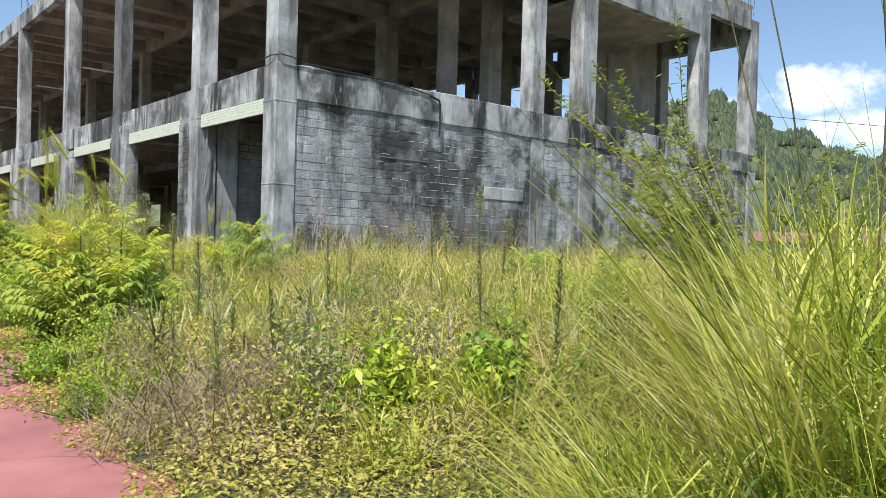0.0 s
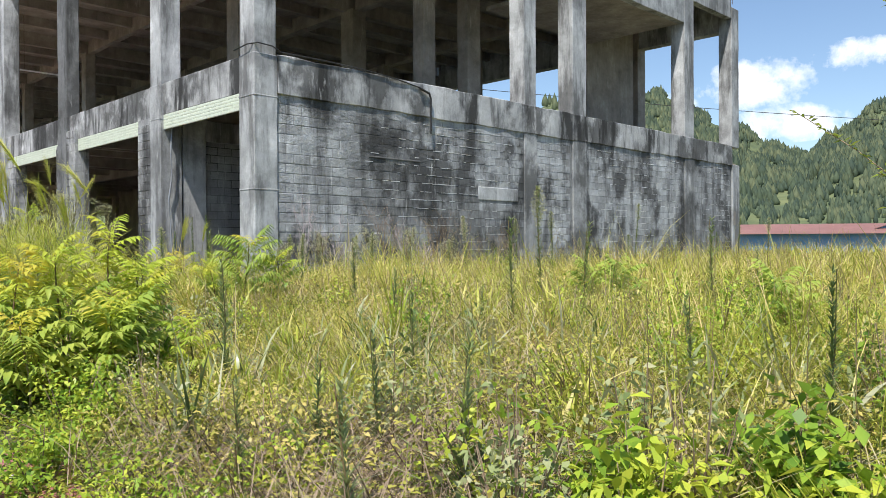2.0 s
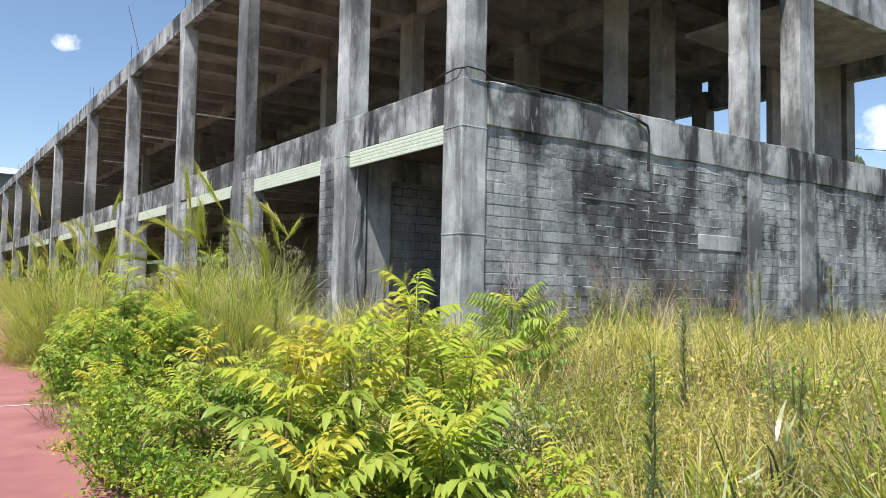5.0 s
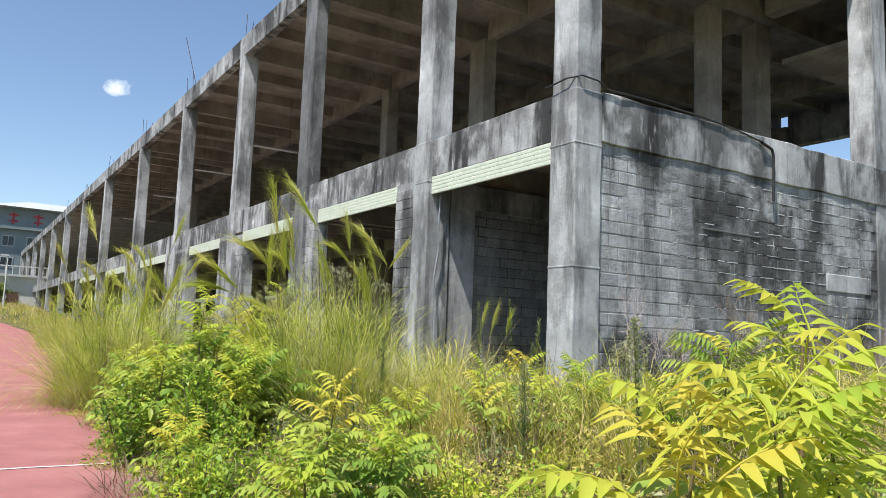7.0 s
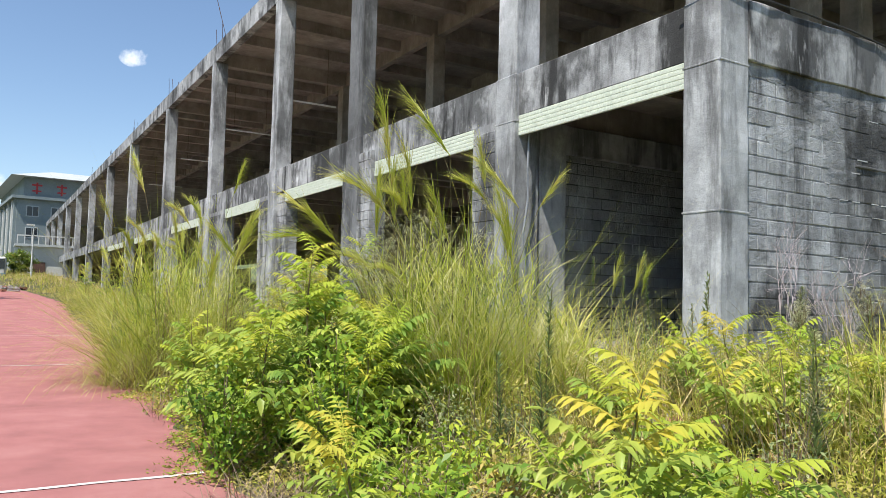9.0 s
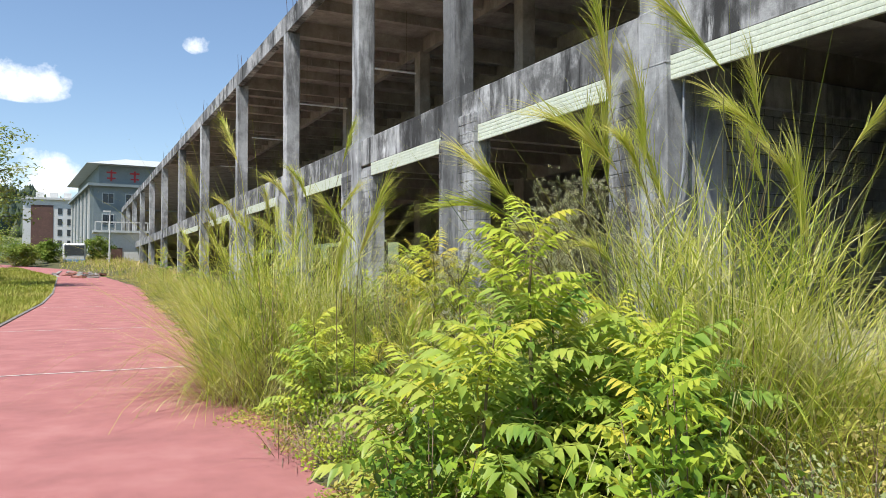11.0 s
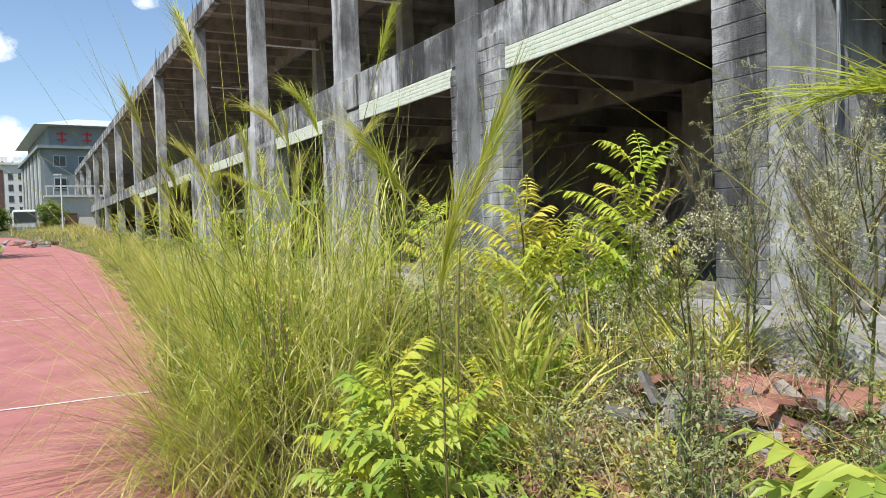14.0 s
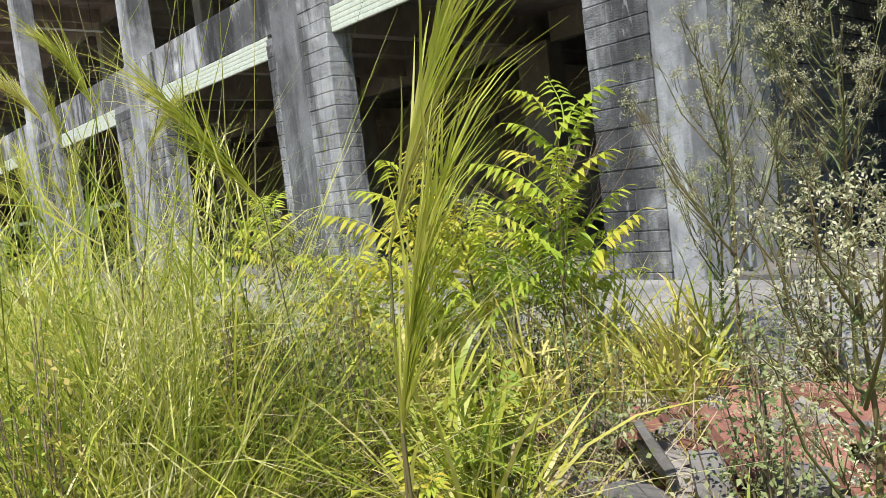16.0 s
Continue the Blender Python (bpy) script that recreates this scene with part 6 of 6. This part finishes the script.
for k in range(4):
    bm.faces.new((lo[k], lo[(k + 1) % 4], hi[(k + 1) % 4], hi[k]))
part("roof", bm, ROOFT, hall, "pale grey hipped roof")
for k in range(12):
    local_box("pilaster", (-0.45, 0.02, 0.4 + 3.6 * k, 1.1 + 3.6 * k, 0, 16.4), WHITE if k % 2 else TEAL, hall)
for k in range(12):
    for s in range(4):
        w = local_box("window", (-0.06, 0.03, 1.6 + 3.6 * k, 3.4 + 3.6 * k, 2 + 3.7 * s, 4.4 + 3.7 * s), DARKGLASS, hall)
for k in range(6):
    for s in range(4):
        f = local_box("window", (1.4 + 3.8 * k, 3.4 + 3.8 * k, -0.08, 0.03, 2.3 + 3.7 * s, 4.2 + 3.7 * s), ROOFT, hall)
        local_box("pane", (1.55 + 3.8 * k, 2.35 + 3.8 * k, -0.11, -0.07, 2.45 + 3.7 * s, 4.05 + 3.7 * s), DARKGLASS, f)
        local_box("pane", (2.45 + 3.8 * k, 3.25 + 3.8 * k, -0.11, -0.07, 2.45 + 3.7 * s, 4.05 + 3.7 * s), DARKGLASS, f)
for k in range(5):
    bm = bmesh.new()
    x = 2.2 + 3.9 * k
    add_box(bm, x, x + 1.6, 0.9, 0.99, 18.9, 19.2)
    add_box(bm, x + 0.65, x + 0.95, 0.9, 0.99, 17.5, 19.5)
    add_box(bm, x + 0.1, x + 1.5, 0.9, 0.99, 17.9, 18.15)
    part("sign_letter", bm, REDPAINT, hall, "red sign letter, unreadable")

white = thing("white_building", "white rendered building with a brown recessed front", "building", at=(-10.5, 250, 0))
local_box("wall", (0, 14, 0, 12, 0, 21.5), WHITE, white)
local_box("recess", (2.0, 7.5, -0.1, 0.2, 3, 20), BROWN, white, "brown tiled recess")
local_box("roof", (-0.5, 14.5, -0.6, 12, 21.5, 22.1), WHITE, white)
for k in range(3):
    local_box("roof_hut", (3 + 3.5 * k, 5 + 3.5 * k, 3, 6, 22.1, 23.8), WHITE, white)
for k in range(5):
    local_box("window", (8.6, 9.7, -0.1, 0.1, 5.5 + 3.0 * k, 7.2 + 3.0 * k), DARKGLASS, white)
    local_box("window", (11.0, 12.1, -0.1, 0.1, 5.5 + 3.0 * k, 7.2 + 3.0 * k), DARKGLASS, white)

hut = thing("gatehouse", "small white flat-roofed gatehouse with a brick-red door", "building", at=(4.2, 121, 2.3))
local_box("wall", (0, 6, 0, 4, -0.5, 4.2), WHITE, hut)
local_box("roof", (-0.6, 6.6, -0.6, 4.6, 4.2, 4.5), ROOFT, hut)
local_box("door", (1.6, 3.0, -0.08, 0.05, 0, 2.2), BROWN, hut)
for k in range(9):
    local_box("railing_post", (-0.4 + 0.8 * k, -0.3 + 0.8 * k, -0.5, -0.4, 4.5, 5.6), WHITE, hut)
local_box("railing", (-0.4, 6.2, -0.5, -0.42, 5.5, 5.65), WHITE, hut)
pole = thing("lamp_post", "slim pale lamp post beside the track", "lamp post", at=(4.9, 105, 1.9))
bm = bmesh.new()
rod(bm, (0, 0, -0.2), (0, 0, 6.2), 0.1, 8, 0.06)
part("pole", bm, WHITE, pole)
local_box("lamp_head", (-0.7, 0.1, -0.12, 0.12, 6.15, 6.3), WHITE, pole)

bus = thing("bus", "pale blue and white bus parked at the track's end", "bus", at=(0.2, 111, 2.1))
part("body", box(0, 2.4, 0, 8, 0.35, 2.6, 0.18), WHITE, bus)
part("windscreen", box(0.15, 2.25, -0.03, 0.05, 1.2, 2.35, 0.01), DARKGLASS, bus)
part("bumper", box(0.05, 2.35, -0.06, 0.05, 0.35, 0.7, 0.01), BLUE, bus)
for x in (-0.02, 2.2):
    for y in (1.4, 6.2):
        bm = bmesh.new()
        rod(bm, (x, y, 0.42), (x + 0.22, y, 0.42), 0.42, 12)
        part("wheel", bm, CABLE, bus)

# sheds beyond the field
shed = thing("long_shed", "low shed with a long faded red sheet roof", "shed", at=(64, 36, 0.2))
shed.rotation_euler = (0, 0, math.atan2(-22, 14))
local_box("wall", (0, 30, 0, 7, 0, 1.9), BLUE, shed)
bm = bmesh.new()
vs = [bm.verts.new(p) for p in ((-0.5, -0.6, 1.8), (30.5, -0.6, 1.8), (30.5, 3.5, 2.75), (-0.5, 3.5, 2.75), (-0.5, 7.6, 1.8), (30.5, 7.6, 1.8))]
for f in ((0, 1, 2, 3), (3, 2, 5, 4), (0, 3, 4), (1, 5, 2)):
    bm.faces.new([vs[k] for k in f])
part("roof", bm, REDROOF, shed, "faded red sheet roof")
gs = thing("blue_shed", "blue sheet-walled shed with a gabled red roof", "shed", at=(73.0, 24.0, 0.2))
gs.rotation_euler = (0, 0, math.atan2(-3.9, 3.3))
bm = bmesh.new()
vs = [bm.verts.new(p) for p in ((0, 0, 0), (5, 0, 0), (5, 0, 1.7), (2.5, 0, 2.55), (0, 0, 1.7), (0, 6, 0), (5, 6, 0), (5, 6, 1.7), (2.5, 6, 2.55), (0, 6, 1.7))]
for f in ((0, 1, 2, 3, 4), (5, 9, 8, 7, 6), (0, 4, 9, 5), (1, 6, 7, 2)):
    bm.faces.new([vs[k] for k in f])
part("wall", bm, BLUE, gs)
for s in (-1, 1):
    bm = bmesh.new()
    x = 2.5 + s * 2.8
    vs = [bm.verts.new(p) for p in ((2.5, -0.3, 2.62), (2.5, 6.3, 2.62), (x, 6.3, 1.66), (x, -0.3, 1.66), (2.5, -0.3, 2.56), (2.5, 6.3, 2.56), (x, 6.3, 1.6), (x, -0.3, 1.6))]
    for f in ((0, 1, 2, 3), (4, 7, 6, 5), (0, 3, 7, 4), (1, 5, 6, 2), (2, 6, 7, 3)):
        bm.faces.new([vs[k] for k in f])
    part("roof_half", bm, REDROOF, gs, "red sheet roof")
tube("power_line", [(40 + 60 * f, 60 - 40 * f, 16.5 - 3.0 * f + 2 * (f - 0.5) ** 2) for f in np.linspace(0, 1, 12)], 0.03, CABLE, "thin black power line crossing the sky", "power line", 4)


# broadleaf trees by the lawn
TREE = foliage("tree leaf", [(0.07, 0.14, 0.02), (0.14, 0.24, 0.03), (0.24, 0.34, 0.05), (0.34, 0.40, 0.08)], 0.5, 0.35, 0.5)
BARK = speckled("grey bark", [(0.06, 0.05, 0.04), (0.13, 0.11, 0.09)], 3, 0.9, 20)


def tree(x, y, h, crown, seed, label, leaves=5000, size=0.22, first=0.3):
    r = np.random.default_rng(seed)
    top = thing("tree", label, "tree", at=(x, y, gz1(x, y) - 0.1))
    segs = [tube_arrays([(0, 0, 0), (0.1, 0.05, h * 0.3), (0.05, 0.1, h * 0.6), (0.1, 0, h * 0.95)], 0.02 * h, 0.01, 7)]
    ends = []
    for k in range(16):
        f = first + (0.95 - first) * k / 15
        a = 2.4 * k + r.uniform(-0.4, 0.4)
        L = crown * (0.6 + 0.5 * math.sin(math.pi * (0.15 + 0.75 * (f - first) / (1 - first)))) * r.uniform(0.7, 1.15)
        p0 = np.array([0.06, 0.05, h * f])
        p1 = p0 + np.array([L * math.cos(a), L * math.sin(a), L * r.uniform(0.15, 0.5)])
        segs.append(tube_arrays([p0, (p0 + p1) / 2 + np.array([0, 0, 0.08 * L]), p1], 0.006 * h, 0.008, 4))
        ends += [(p0 + (p1 - p0) * u, 0.28 * crown * (0.5 + u * 0.5)) for u in (0.45, 0.7, 0.9, 1.05)]
    child("trunk", fast_mesh("trunk", *join_arrays(*segs), BARK), top, None, "slender grey trunk with limbs")
    n = leaves // len(ends)
    lf = []
    for p, s in ends:
        q = p + r.normal(0, 1, (n, 3)) * np.array([s, s, s * 0.45])
        lf.append(leaf_arrays(q, r.normal(0, 1, (n, 3)) * np.array([1, 1, 0.5]), size * r.uniform(0.6, 1.3, n), size * 0.5 * r.uniform(0.7, 1.2, n), 0.2))
    tagged(child("crown", fast_mesh("crown", *join_arrays(*lf), TREE), top), kind="stuff")


tree(-3.6, 62, 9.0, 1.9, 1, "slender broadleaf tree with an open airy crown on the lawn", 2600, 0.26, 0.42)
tree(-6.5, 68, 7.0, 2.2, 2, "broadleaf tree with a loose green crown", 2600, 0.28, 0.3)
for k, (x, y, h, c) in enumerate([(-8, 75, 3.8, 2.2), (-6.6, 84, 2.6, 1.8), (-10, 90, 5, 3), (-14, 100, 6, 4), (-6.5, 78, 2.4, 1.6), (-3.6, 104, 2.2, 1.4), (-11, 82, 4.5, 2.5), (-1.3, 109, 2.2, 1.0), (4.0, 118, 2.6, 1.3), (-16, 120, 7, 5), (-8, 124, 3.6, 2.6)]):
    tree(x, y, h, c, 20 + k, "round bushy green tree beyond the lawn", 2600, 0.32, 0.08)

# lawn on the inner side of the track
LAWN = foliage("lawn grass", [(0.22, 0.30, 0.03), (0.34, 0.40, 0.05), (0.46, 0.46, 0.10)], 0.6, 0.35, 0.3)
n = 60000
y = rng.uniform(14, 95, n)
x = track_left(y) - 0.12 - 16 * rng.uniform(0, 1, n) ** 1.6
p = with_z(x, y)
p[:, 2] = lift(y) - 0.01
V, Q = blade_arrays(p, rng.uniform(0.12, 0.3, n), rng.uniform(0, 6.28, n), rng.uniform(0, 0.4, n), rng.uniform(0.1, 1.0, n), 0.02 + 0.0006 * y, 2)
stuff("lawn", V, Q, LAWN, "sunlit green lawn inside the running track", "grass")
for k in range(26):
    x, y = rr.gauss(1.6, 0.9), rr.gauss(78, 3)
    chunk(x, y, float(lift(y)) + 0.06, rr.uniform(0.3, 0.8), rr.uniform(0.25, 0.6), rr.uniform(0.1, 0.22), LUMP if k % 3 else BRICK, "debris_lump", "lump of building debris dumped on the far track", "rubble", "dumped debris", 1200 + k)
